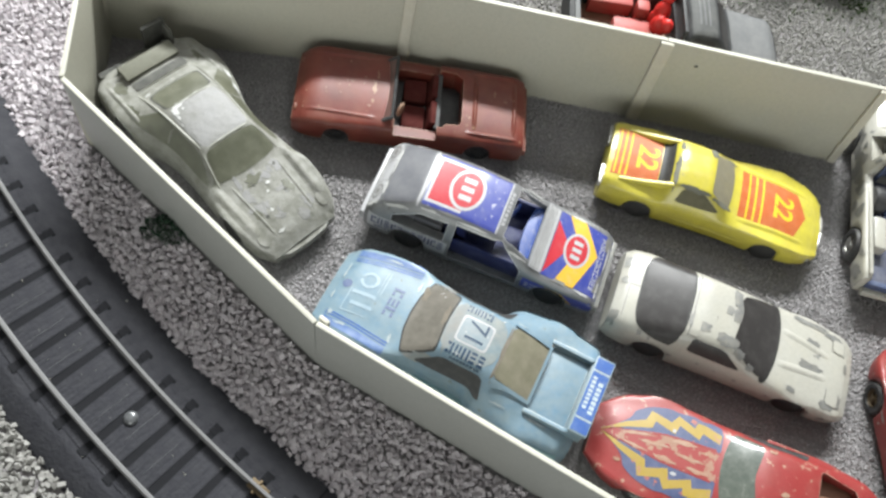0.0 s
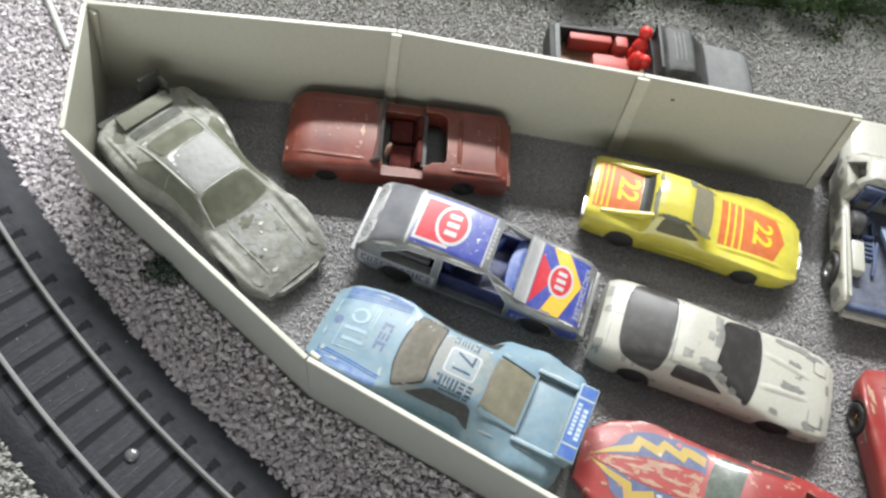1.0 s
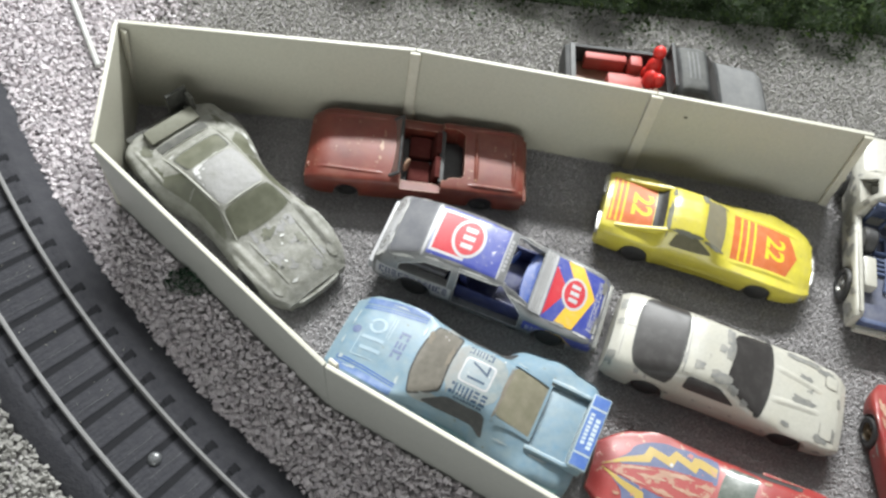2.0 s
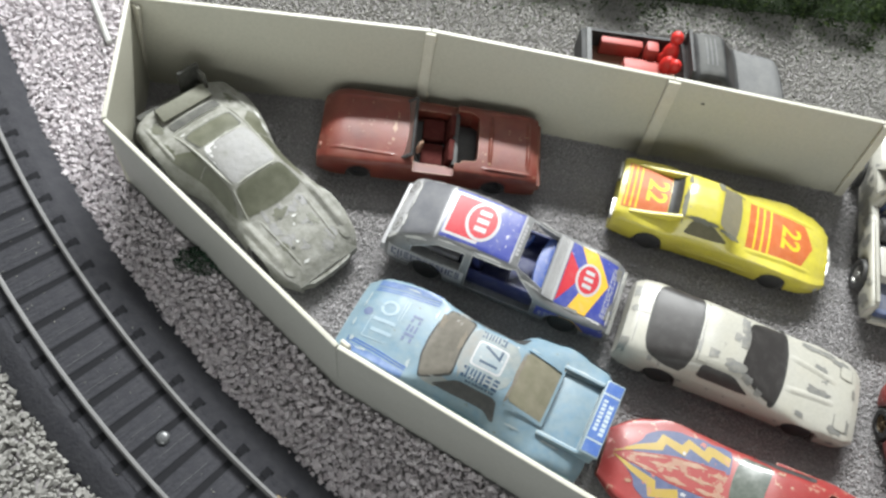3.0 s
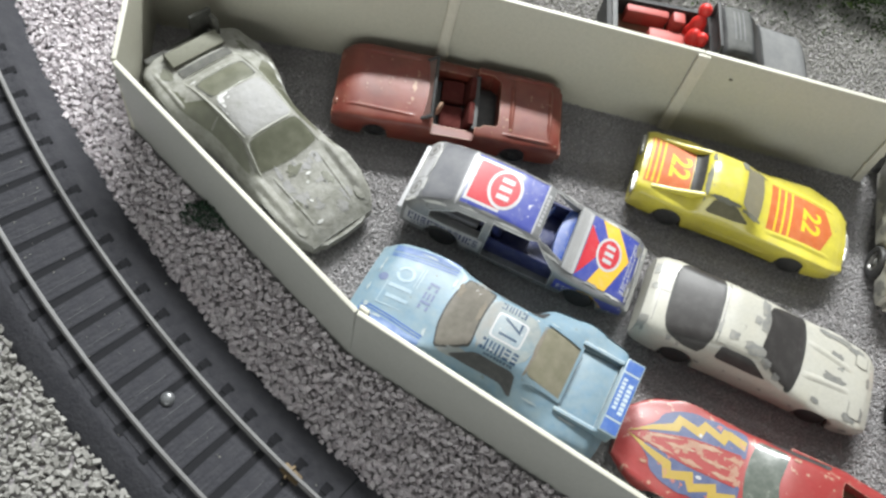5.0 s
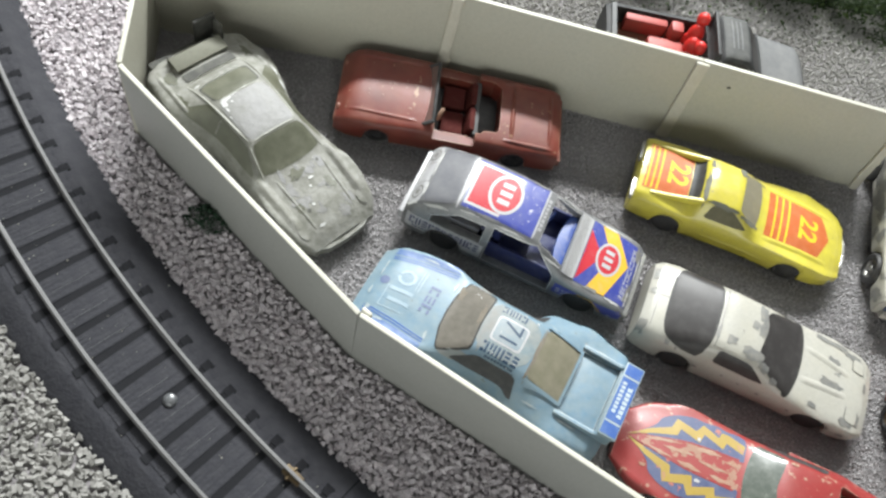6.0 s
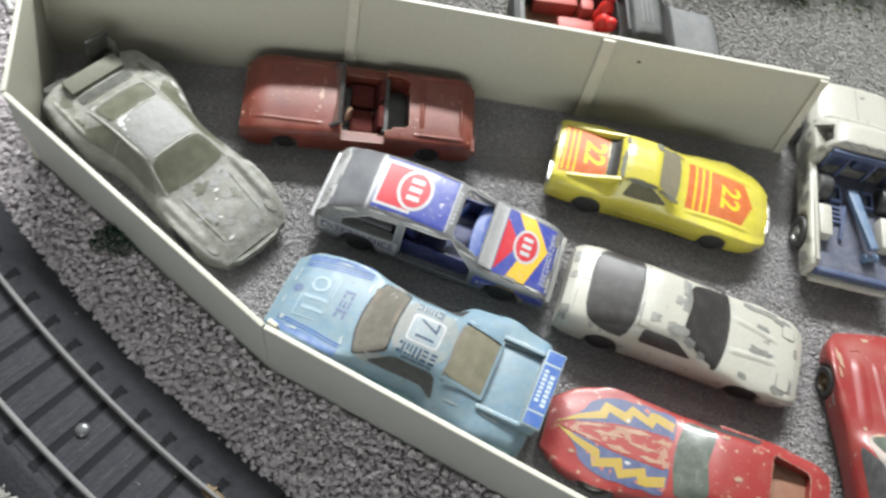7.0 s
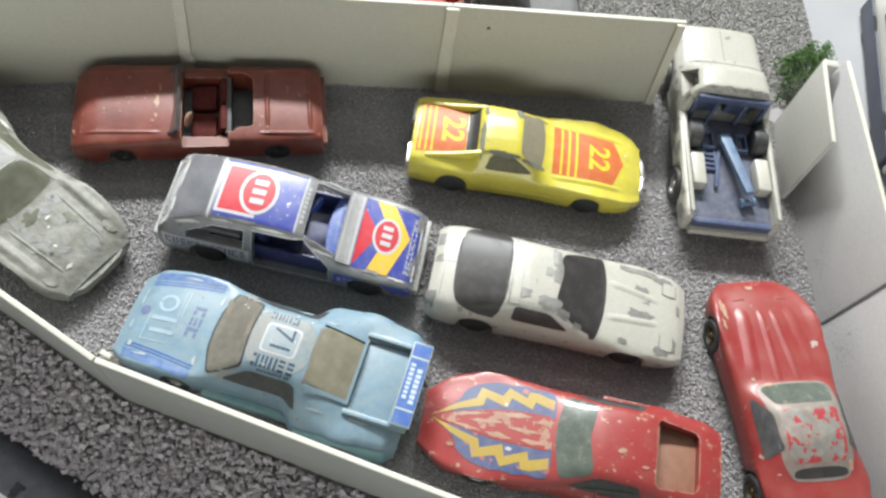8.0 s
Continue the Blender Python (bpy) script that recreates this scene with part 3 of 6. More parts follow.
gate = fence_panel("gate_panel", (372.4, 357.6), (366.4, 324), "white plastic gate strip folded back inside the tray", outward=-1, material="styrene_white", height=36)
tagged(gate, category="gate panel")
hinge = thing("hinge_block", 374.6, 357.6, -100, "small glued white block joining gate strip and wall", "hinge")
part("post", block(-1.4, 1.4, -2.6, 2.6, 0, 35.4, 0.5), M["styrene_white"], hinge)


def corner_post(p, turn, wide, draw, label="glued cream strip covering a joint of the tray", height=WALL - 0.4):
    ob = thing("joint_post", p[0], p[1], turn, label, "post", "posts of the tray")
    strip = block(-wide / 2, wide / 2, -1.3, 0.0, 0, height, 0.35)
    rnd = random.Random(int(p[0]))
    blobs = []
    for k in range(6):
        b = bmesh.new()
        bmesh.ops.create_icosphere(b, subdivisions=2, radius=rnd.uniform(0.5, 1.0), matrix=pose(rnd.uniform(-0.5, 0.5) * wide, -0.7, 2 + k * (height - 3) / 5.2) @ Matrix.Diagonal((1, 0.6, 2.2, 1)))
        blobs.append(b)
    beads = joined(*blobs)
    for bm in (strip, beads):
        for v in bm.verts:
            v.co.y += draw * (v.co.z / WALL - 1)
    part("strip", strip, M["joint"], ob)
    part("glue_bead", beads, M["glue"], ob)
    return ob


corner_post(C["b"], 1, 3.8, 5.5)
corner_post(C["c"], -2, 4.6, 5.5)
corner_post((322.5, 371.1), -2, 3.2, 5.5)
corner_post((54.4, 365.6), -30, 3.4, 4.0, height=WALL - 2)
corner_post((146.6, 253.6), 150, 3.2, 2.5, height=WALL - 3)
joint = thing("joint_seam", 366.5, 275, 96, "dark seam where two white strips meet", "seam")
part("line", block(-0.5, 0.5, 0.0, 0.25, 0.2, 36.8, 0.08), M["glass_grey"], joint)
for v in joint.children[0].data.vertices:
    v.co.y += -0.0064 * v.co.z / 0.037

spot = thing("speck", 257, 372.2, -1, "small dark speck on the cream strip", "speck", z=29)
part("dot", lathe([(-0.1, 0.75), (0.12, 0.6)], 12), M["unpainted_dark"], spot)

# ---- the track ----
CX, CY, MID, HALF = 400.0, 630.0, 503.4, 10.4
track = thing("model_railway_track", 0, 0, 0, "curved black plastic roadbed track with two metal rails", "railway track")


def sweep(profile, a0, a1, steps):
    """A profile of (radius, height) swept round the curve's centre."""
    bm = bmesh.new()
    rings = []
    for k in range(steps + 1):
        a = radians(a0 + (a1 - a0) * k / steps)
        rings.append([bm.verts.new((CX + r * math.cos(a), CY + r * math.sin(a), z)) for r, z in profile])
    n = len(profile)
    for p, q in zip(rings, rings[1:]):
        for k in range(n):
            bm.faces.new((p[k], p[(k + 1) % n], q[(k + 1) % n], q[k]))
    bm.faces.new(rings[0])
    bm.faces.new(rings[-1][::-1])
    return bm


part("roadbed", sweep([(MID - 25, -0.5), (MID - 24, 0.6), (MID - 17.5, 4.6), (MID - 16.5, 4.9), (MID + 16.5, 4.9), (MID + 17.5, 4.6), (MID + 24, 0.6), (MID + 25, -0.5)], 196, 268, 72), M["roadbed"], track)
for s in (-1, 1):
    c = MID + s * HALF
    part("rail", sweep([(c - 0.8, 5.0), (c - 0.8, 5.3), (c - 0.3, 5.6), (c - 0.3, 7.2), (c - 0.5, 7.4), (c - 0.5, 8.0), (c - 0.35, 8.2), (c + 0.35, 8.2), (c + 0.5, 8.0), (c + 0.5, 7.4), (c + 0.3, 7.2), (c + 0.3, 5.6), (c + 0.8, 5.3), (c + 0.8, 5.0)], 196, 268, 144), M["rail"], track)
PITCH = radians(1.19)
sleeper_mesh = None
gap_mesh = None
scratch_mesh = None
k = 0
a = radians(230.61) - 28.5 * PITCH
rnd = random.Random(5)
while a < radians(267):
    at = pose((CX + MID * math.cos(a)) * MM, (CY + MID * math.sin(a)) * MM, 0, 0, 0, math.degrees(a))
    if sleeper_mesh is None:
        top = bmesh.new()
        bmesh.ops.create_grid(top, x_segments=18, y_segments=26, size=1)
        streak = {}
        for v in top.verts:
            row, run = round(v.co.y * 13), round(v.co.x * 9) // 4
            lift = streak.setdefault((row, run), rnd.uniform(-0.06, 0.12))
            v.co = (v.co.x * 14.6, v.co.y * 4.0, 5.16 + lift)
        rim = bmesh.ops.extrude_edge_only(top, edges=[e for e in top.edges if e.is_boundary])
        for v in rim["geom"]:
            if isinstance(v, bmesh.types.BMVert):
                v.co.z = 4.6
        sleeper_mesh = to_mesh("sleeper", top, M["roadbed"])
        gap_mesh = to_mesh("sleeper_gap", joined(block(-14.8, 14.8, -1.25, 1.25, 4.7, 4.95, 0.03, 1), block(-15.8, -12.8, -1.55, 1.35, 4.7, 5.19, 0.03, 1), block(12.8, 15.8, -1.35, 1.55, 4.7, 5.19, 0.03, 1)), M["groove"])
    ob = new("sleeper", sleeper_mesh)
    ob.parent, ob.matrix_basis = track, at
    if scratch_mesh is None:
        scratch_mesh = to_mesh("scratch", joined(block(-5.4, -0.6, 0.02, 0.16, 5.15, 5.34, 0.02, 1), block(-0.2, 4.6, -0.08, 0.06, 5.15, 5.32, 0.02, 1), block(5.2, 6.6, 0.0, 0.1, 5.15, 5.32, 0.02, 1)), M["scratch"])
    if k % 4 != 1:
        ob = new("scratch", scratch_mesh)
        ob.parent, ob.matrix_basis = track, at @ pose(rnd.uniform(-2.5, 2.5) * MM, rnd.uniform(-0.2, 1.8) * MM, 0, 0, 0, rnd.uniform(-1.5, 1.5))
    b = a + PITCH / 2
    ob = new("sleeper_gap", gap_mesh)
    ob.parent, ob.matrix_basis = track, pose((CX + MID * math.cos(b)) * MM, (CY + MID * math.sin(b)) * MM, 0, 0, 0, math.degrees(b))
    a += PITCH
    k += 1
screw = lathe([(0, 2.1), (0.5, 2.0), (1.0, 1.5), (1.2, 0.8), (1.2, 0.3)], 20)
screw.transform(pose(98.3, 227.2, 5.3, 90, 0, 0))
screw = joined(screw, block(97.2, 99.4, 227.0, 227.4, 6.3, 6.55, 0.05, 1))
part("screw", screw, M["screw"], track, "round steel screw head")
a = radians(237.76)
join = joined(block(-1.5, 1.5, -3.2, 3.2, 5.2, 6.6, 0.3), block(-2.2, 2.2, -1.0, -0.2, 5.2, 7.0, 0.2))
join.transform(pose(CX + (MID - HALF) * math.cos(a), CY + (MID - HALF) * math.sin(a), 0, 0, 0, math.degrees(a)))
part("rail_joiner", join, M["brass"], track, "brass rail joiner")
turn = 239.44
part("roadbed_joint", sweep([(MID - 24.4, 0.2), (MID - 24.0, 0.72), (MID - 17.5, 4.72), (MID - 16.5, 5.02), (MID - 12.0, 5.02), (MID - 12.0, 4.0)], turn - 0.03, turn + 0.03, 2), M["groove"], track, "dark joint between two roadbed pieces")
# ---- the toy cars ----
CARS = "toy cars in the tray"


def yellow_coupe():
    car = thing("toy_car", 270.1, 335.3, -10, "chipped yellow toy coupe with orange panels numbered 22", "toy car", CARS)
    rows = [(-38.8, 12.4, 13.2, 11, 11.4, 13.4), (-37.8, 13.2, 13.8, 12.4, 12.0, 14.4), (-24, 14.3, 14.8, 13.4, 11.5, 14.8), (-18.5, 14.3, 14.8, 13.2, 10, 15.5), (-17, 14.2, 14.6, 13, 9.3, 19.2),
            (-14, 14, 14.4, 12.6, 9.2, 20.2), (-4, 13.8, 14, 12.2, 9.0, 20.2), (6.5, 13.8, 14.1, 12.4, 11.2, 14.0), (12, 14.2, 14.6, 13, 11.5, 13.2), (23, 14.8, 15.2, 13, 11.5, 12.6),
            (33, 14.1, 14.5, 10.8, 11.3, 10.8), (38, 12.4, 12.8, 9, 10.2, 9.2), (40.5, 9.8, 10.4, 7.4, 8.2, 7.6)]
    body = shell(rows, (-23.5, 22.5), 2.6, arch=5.0, crown=0.9, rounds=2, cut_at=0.1)
    tree = skin(body)
    part("body", body, M["yellow"], car)
    part("rear_window", lay(outline([(-20.8, -8.5), (-17.2, -8.2), (-17.2, 8.2), (-20.8, 8.5)]), tree, 0.25), M["seal"], car, "dark recessed rear window")
    sticker("windscreen", car, tree, outline(soft([(-3.2, -7.8), (-1.5, -8.6), (4.6, -10.2), (5.4, -4), (5.4, 4), (4.6, 10.2), (-1.5, 8.6), (-3.2, 7.8)])), "glass_yellow", 2, label="brownish dusty windscreen")
    for s in (-1, 1):
        sticker("side_window", car, tree, outline(soft([(-14, 14.6), (-3, 14.4), (2, 14.6), (-5, 19.0), (-12.5, 18.8)], 2, 0.1)), "side_olive", 2, s)
        fin = side_cut([(-15.5, 12.5), (-15.5, 19.0), (-17.5, 18.6), (-26, 16.2), (-34, 14.7), (-34, 12.5)], 0, 1.5)
        bmesh.ops.bevel(fin, geom=list(fin.edges), offset=0.5, segments=2, affect="EDGES", profile=0.6)
        fin.transform(pose(-15.5, s * 9.2 - 0.85, 0) @ pose(0, 0, 0, 0, 0, -s * 4) @ pose(15.5, 0, 0))
        part("buttress", fin, M["yellow"], car)
    sticker("rear_panel", car, tree, outline([(-37.2, -9.8), (-21.0, -8.4), (-21.0, 8.4), (-37.2, 9.8)]), "orange", 1, label="orange-red rear deck print")
    for s in (-1, 1):
        ridge("hood_edge", car, tree, (7.6, s * 10.6), (35, s * 9.6), 3.0, 0.45, "yellow")
        ridge("sill", car, tree, (-14, 6.6), (15, 6.4), 2.2, 0.5, "yellow", s)
    for x in (-36.2, -34.2, -32.2):
        sticker("stripe", car, tree, outline(box2(x - 0.35, x + 0.35, -9.2, 9.2)), "print_yellow", 2)
    sticker("number", car, tree, writing("22", 7.5, -26, 0, -90, 0.25), "print_yellow", 2, label="yellow number 22")
    sticker("hood_panel", car, tree, outline([(8.6, -9.6), (30, -8.8), (33.6, 0), (30, 8.8), (8.6, 9.6)]), "orange", 1, label="orange-red hood print")
    for x in (11.6, 14.2, 16.8):
        sticker("stripe", car, tree, outline(box2(x - 0.4, x + 0.4, -9.3, 9.3)), "print_yellow", 2)
    sticker("number", car, tree, writing("22", 7.5, 24.5, 0, -90, 0.25), "print_yellow", 2, label="yellow number 22")
    chips(car, tree, "unpainted_wing", [rounded(-15.9, -3.5, 0.8, 6.5, 22, 2, 0.35, 3), rounded(-4.0, 7.4, 1.5, 2.2, 16, 2, 0.35, 4), rounded(2, -9.6, 3.6, 0.8, 18, 2, 0.4, 5), rounded(-9, -9.2, 5.0, 0.7, 22, 2, 0.4, 6), rounded(-15.5, 6.5, 0.8, 2.4, 14, 2, 0.4, 7), rounded(3.5, 9.8, 2.6, 0.5, 14, 2, 0.4, 8)], 3, 0)
    for s in (-1, 1):
        part("bumper", block(-39.9, -37.9, s * 8.6 - 4.2, s * 8.6 + 4.2, 8.4, 11, 0.8), M["chrome"], car, "chrome rear bumper half")
        lip = slab([(42.6, 0), (42.2, s * 5), (38.4, s * 13.0), (37.0, s * 13.2), (40.8, s * 5), (41.2, 0)], 5.2, 7.4, 0.4)
        part("front_bumper", lip, M["chrome"], car, "thin chrome front bumper")
    wheels_on(car, (-23.5, 22.5), 14.4, 5.0)
    pan(car, -36, 35, 11)
    return car


def white_coupe():
    car = thing("toy_car", 275.1, 281.9, -13.8, "white toy sports coupe with paint chipped to grey metal", "toy car", CARS)
    rows = [(-40.5, 12.5, 13.4, 10, 11.5, 13), (-38.5, 14, 14.6, 12, 12.5, 15), (-33, 14.8, 15.2, 13, 12.6, 15.8), (-17.5, 14.8, 15, 12.8, 11.2, 19.2), (-12, 14.6, 14.8, 12.4, 11.2, 19.8),
            (-2, 14.5, 14.7, 12.2, 11, 19.4), (12, 14.6, 14.9, 12.2, 12.6, 14), (24, 15, 15.3, 11.4, 12.8, 12.7), (35, 14.5, 14.8, 10, 12.5, 10.8), (39, 13.4, 13.8, 8.6, 12, 9.4), (41, 11.5, 12, 7, 10.5, 7.6)]
    body = shell(rows, (-24, 23.5), 3.0, arch=5.9)
    tree = skin(body)
    part("body", body, M["white"], car)
    sticker("window_seal", car, tree, outline(soft([(-33.6, -8.2), (-31.8, -13.0), (-26, -14.5), (-17.2, -14.5), (-17.2, 13.6), (-26, 14.5), (-31.8, 13.0), (-33.8, 8.2)])), "seal", 1)
    sticker("window_seal", car, tree, outline(soft([(9, -13.8), (11.9, -14.4), (13.5, -7.2), (13.9, 0), (13.5, 7.2), (11.9, 14.4), (9, 13.8)])), "seal", 1)
    sticker("rear_window", car, tree, outline(soft([(-33, -9.4), (-31.6, -12.2), (-26, -13.6), (-18, -13.5), (-18, 12.9), (-26, 13.6), (-31.6, 12.2), (-33, 9.4)], 2, 0.14)), "glass_dark", 2, label="smoked hatchback window")
    sticker("windscreen", car, tree, outline(soft([(-2.6, -8.6), (4.5, -12.2), (11.4, -13.6), (12.8, -7), (13.2, 0), (12.8, 7), (11.4, 13.6), (4.5, 12.2), (-2.6, 8.6), (-1.4, 0)])), "glass_dark", 2)
    for s in (-1, 1):
        sticker("side_window", car, tree, outline(soft([(-14.6, 14), (-1, 13.6), (3.2, 13.8), (-3.5, 18.0), (-14.2, 18.4)], 2, 0.1)), "glass_dark", 2, s)
        part("headlight", lay(outline(rounded(34.6, s * 9.2, 2.1, 2.3, 24, 5)), tree, 0.35), M["white"], car)
        sticker("headlight_edge", car, tree, outline(box2(36.9, 37.2, s * 9.2 - 2.4, s * 9.2 + 2.4), box2(32.2, 32.5, s * 9.2 - 2.4, s * 9.2 + 2.4)), "bare", 1)
        ridge("hood_ridge", car, tree, (13.6, s * 6.0), (32, s * 3.8), 3.6, 0.5, "white")
    sticker("panel_line", car, tree, outline(box2(-16.6, -16.2, -11, 11), box2(-37.2, -36.9, -11.5, 11.5), box2(-40, -33, -0.2, 0.2)), "bare", 1)
    part("roof_bar", lay(outline(box2(-16.0, -13.4, -10.6, 10.6)), tree, 0.45), M["white"], car)
    spots = [(-5.5, 1.8, 1.2, 1.6), (-12.3, -7.0, 2.2, 1.6), (-15.6, 8.2, 1.2, 1.8), (-16.2, -5.6, 1.2, 2.4), (-3.4, 7.0, 1.5, 3.6), (-2.6, 1.6, 1.3, 3.4), (-4.2, -8.2, 3.4, 2.0), (0.6, -10.4, 2.4, 1.4), (25.6, -2.6, 4.2, 1.9), (25.4, 6.4, 2.6, 1.2), (33, -12.2, 2.6, 1.1),
             (-39.4, -12.4, 1.6, 2.4), (-39.2, 8.0, 1.5, 2.6), (-38.9, 1.0, 1.0, 1.4), (24, 12.9, 6.4, 1.1), (32.8, 11.9, 3.0, 1.2), (38.0, 3.0, 0.7, 1.8), (37.0, -9.4, 1.0, 2.2), (20.4, -12.2, 1.6, 0.8), (5.4, -12.3, 1.4, 1.0), (-30, -14.2, 0.8, 0.6), (-26.6, -14.6, 0.6, 0.5)]
    chips(car, tree, "bare", [rounded(x, y, a, b, 16, 2.6, 0.32, k) for k, (x, y, a, b) in enumerate(spots)], 3, 0, "bare metal chip marks")
    chips(car, tree, "bare", [rounded(x, z, a, a * 0.8, 12, 2, 0.3, k + 40) for k, (x, z, a) in enumerate([(-18, 9, 0.9), (-9, 10.4, 0.6), (-3, 9.6, 0.6), (4, 9, 0.8), (15, 8, 0.7), (28, 8, 1.6), (34, 7, 1.2)])], 3, -1)
    wheels_on(car, (-24, 23.5), 14.2, 5.0)
    pan(car, -37, 36, 11.5)
    return car


def rally_hatchback():
    car = thing("toy_car", 194.8, 305.4, -14, "silver and blue rally hatchback toy with red oval badges", "toy car", CARS)
    rows = [(-40.5, 12.6, 13.2, 12, 11.8, 13.6), (-39, 13.6, 14, 14, 12.2, 16.6), (-37.5, 14, 14.4, 14.6, 12, 19), (-25.5, 14.2, 14.6, 14.4, 11.3, 23.8), (-21, 14.2, 14.6, 14.4, 11.3, 24.2), (-8, 14.2, 14.6, 14.4, 11.3, 24.4),
            (1, 14.2, 14.6, 14.4, 11.2, 23.6), (4, 14.2, 14.6, 14.4, 11.4, 22.4), (15.5, 14.2, 14.6, 14.6, 12.4, 16.4), (19, 14.2, 14.6, 14.2, 12.8, 15.4), (31, 14, 14.4, 13, 12.6, 13.6), (36.5, 13.6, 14, 11.6, 12.2, 12.2), (38.6, 12.8, 13.2, 9.4, 11.6, 9.8)]
    solid = shell(rows, (-25, 24), 3.8)
    tree = skin(solid)
    body = carve(solid, slab([(3.4, -9.2), (13.4, -10.6), (13.4, 10.6), (3.4, 9.2)], 12, 40), slab(box2(-25, 14.0, -11.6, 11.6), 6, 15.6), slab([(-25, -9.6), (1, -9.6), (6.5, -9.8), (6.5, 9.8), (1, 9.6), (-25, 9.6)], 15.2, 22.0),
                 side_cut([(-11.2, 5.9), (12.6, 5.7), (12.2, 14.6), (3.6, 21.8), (-11.2, 22.2)], -30, 30), side_cut([(-13.83, 14.32), (-13.83, 21.57), (-23.1, 21.03), (-31.37, 16.63), (-31.37, 14.32)], -31, 31.3))
    part("body", body, M["silver"], car, "dull silver body")
    sticker("rear_window", car, tree, outline(soft([(-36.0, -11.4), (-25.8, -10.2), (-25.8, 10.2), (-36.0, 11.4)], 2, 0.07)), "glass_grey", 2, label="grey tinted tailgate window")
    chips(car, tree, "flake", [rounded(-31, -11.9, 4.2, 0.3, 20, 2, 0.5, 71), rounded(-36.4, 4, 0.25, 5.0, 20, 2, 0.5, 72), rounded(-36.5, -7, 0.3, 2.6, 16, 2, 0.5, 73), rounded(-30, 11.7, 3.2, 0.25, 16, 2, 0.5, 74)], 3, 0, "bright worn window edge")
    sticker("tail_panel", car, tree, outline([(-40.2, -11.2), (-36.8, -11.6), (-36.8, 11.6), (-40.2, 11.2)]), "sticker_white", 2, label="white tail panel with small grey rings")
    sticker("tail_panel_joint", car, tree, outline(box2(-40.1, -36.9, -4.2, -3.9), box2(-40.1, -36.9, 3.9, 4.2)), "bare", 3)
    for s in (-1, 1):
        for r, material, layer in ((1.0, "bare", 3), (0.72, "sticker_white", 4), (0.42, "bare", 5)):
            sticker("ring", car, tree, outline(rounded(-38.5, s * 8.0, 1.4 * r, 2.7 * r, 18)), material, layer)
    # roof
    sticker("roof_joint", car, tree, outline(box2(-25.4, -24.7, -10.8, 10.8)), "sticker_white", 1)
    sticker("roof_sticker", car, tree, outline(box2(-24.0, 0.4, -9.8, 9.8)), "royal", 1, label="royal blue roof print with white specks")
    sticker("roof_border", car, tree, outline(box2(-23.7, -11.6, -8.6, 8.6)), "sticker_white", 2)
    sticker("roof_red", car, tree, outline(box2(-22.8, -11.6, -7.6, 7.6)), "sticker_red", 3)
    sticker("roof_edge", car, tree, outline(box2(0.4, 1.0, -9.8, 9.8)), "sticker_white", 2)
    sticker("roof_lettering", car, tree, outline(*bars(1.9, 0, 13, 1.0, 8, "y")), "sticker_white", 3)
    badge(car, tree, -12.2, 0.2, 5.7, 7.7, 4)
    rnd = random.Random(8)
    chips(car, tree, "sticker_white", [rounded(rnd.uniform(-6, 0), rnd.uniform(-9, 9), rnd.uniform(0.1, 0.2), rnd.uniform(0.1, 0.24), 8, 2, 0.3, 200 + k) for k in range(10)], 4, 0)
    # hood
    sticker("hood_sticker", car, tree, outline([(18.6, -12.4), (37.2, -11.6), (37.2, 11.6), (18.6, 12.4)]), "royal", 1, label="royal blue hood print")
    sticker("hood_red", car, tree, outline([(18.7, -11.6), (21.0, -7.4), (24.8, 0.4), (21.0, 5.4), (18.7, 8.4)]), "sticker_red", 3)
    sticker("chevron", car, tree, outline([(21.8, 12.3), (27.8, 12.2), (34.4, 2.0), (29.8, -12.1), (23.2, -12.3), (28.0, 1.6)]), "sticker_gold", 4, label="golden yellow chevron")
    badge(car, tree, 27.2, 0.6, 4.4, 6.4, 5)
    sticker("hood_lettering", car, tree, outline(*bars(35.4, 0, 20, 1.7, 12, "y")), "sticker_white", 3)
    part("cowl", lay(outline(box2(13.8, 18.2, -12.2, 12.2)), tree, 0.35), M["sticker_white"], car, "white cowl strip with dark ribs")
    sticker("cowl_rib", car, tree, outline(*[box2(14.3, 17.4, y - 0.16, y + 0.16) for y in [-11.6 + 0.8 * k for k in range(30)]]), "bare", 11)
    chips(car, tree, "bare", [rounded(36.6, 9, 1.2, 2.6, 16, 2, 0.4, 61), rounded(37.0, -7, 0.8, 3.4, 16, 2, 0.4, 62), rounded(24.8, -12.2, 2.6, 0.6, 16, 2, 0.4, 63), rounded(-3, 10.0, 3.0, 0.5, 16, 2, 0.4, 64), rounded(-14, -10.0, 4.0, 0.4, 16, 2, 0.4, 65)], 6, 0)
    rub = [(37.5, 3.0, 0.35, 4.6), (37.3, -8.6, 0.4, 2.4), (-14, 10.7, 6.0, 0.22), (-6, -10.7, 5.0, 0.22), (-20, -10.8, 3.0, 0.2), (8.5, 11.6, 3.4, 0.3), (9.5, -11.7, 3.0, 0.3), (26, 12.7, 5.0, 0.3), (33, -12.4, 2.4, 0.35), (-38.8, 11.6, 1.2, 0.6), (-38.6, -12.0, 1.4, 0.5), (-39.6, 2.0, 0.3, 4.0)]
    chips(car, tree, "flake", [rounded(x, y, a, b, 18, 2, 0.55, 640 + k) for k, (x, y, a, b) in enumerate(rub)], 6, 0, "bright rubbed edge")
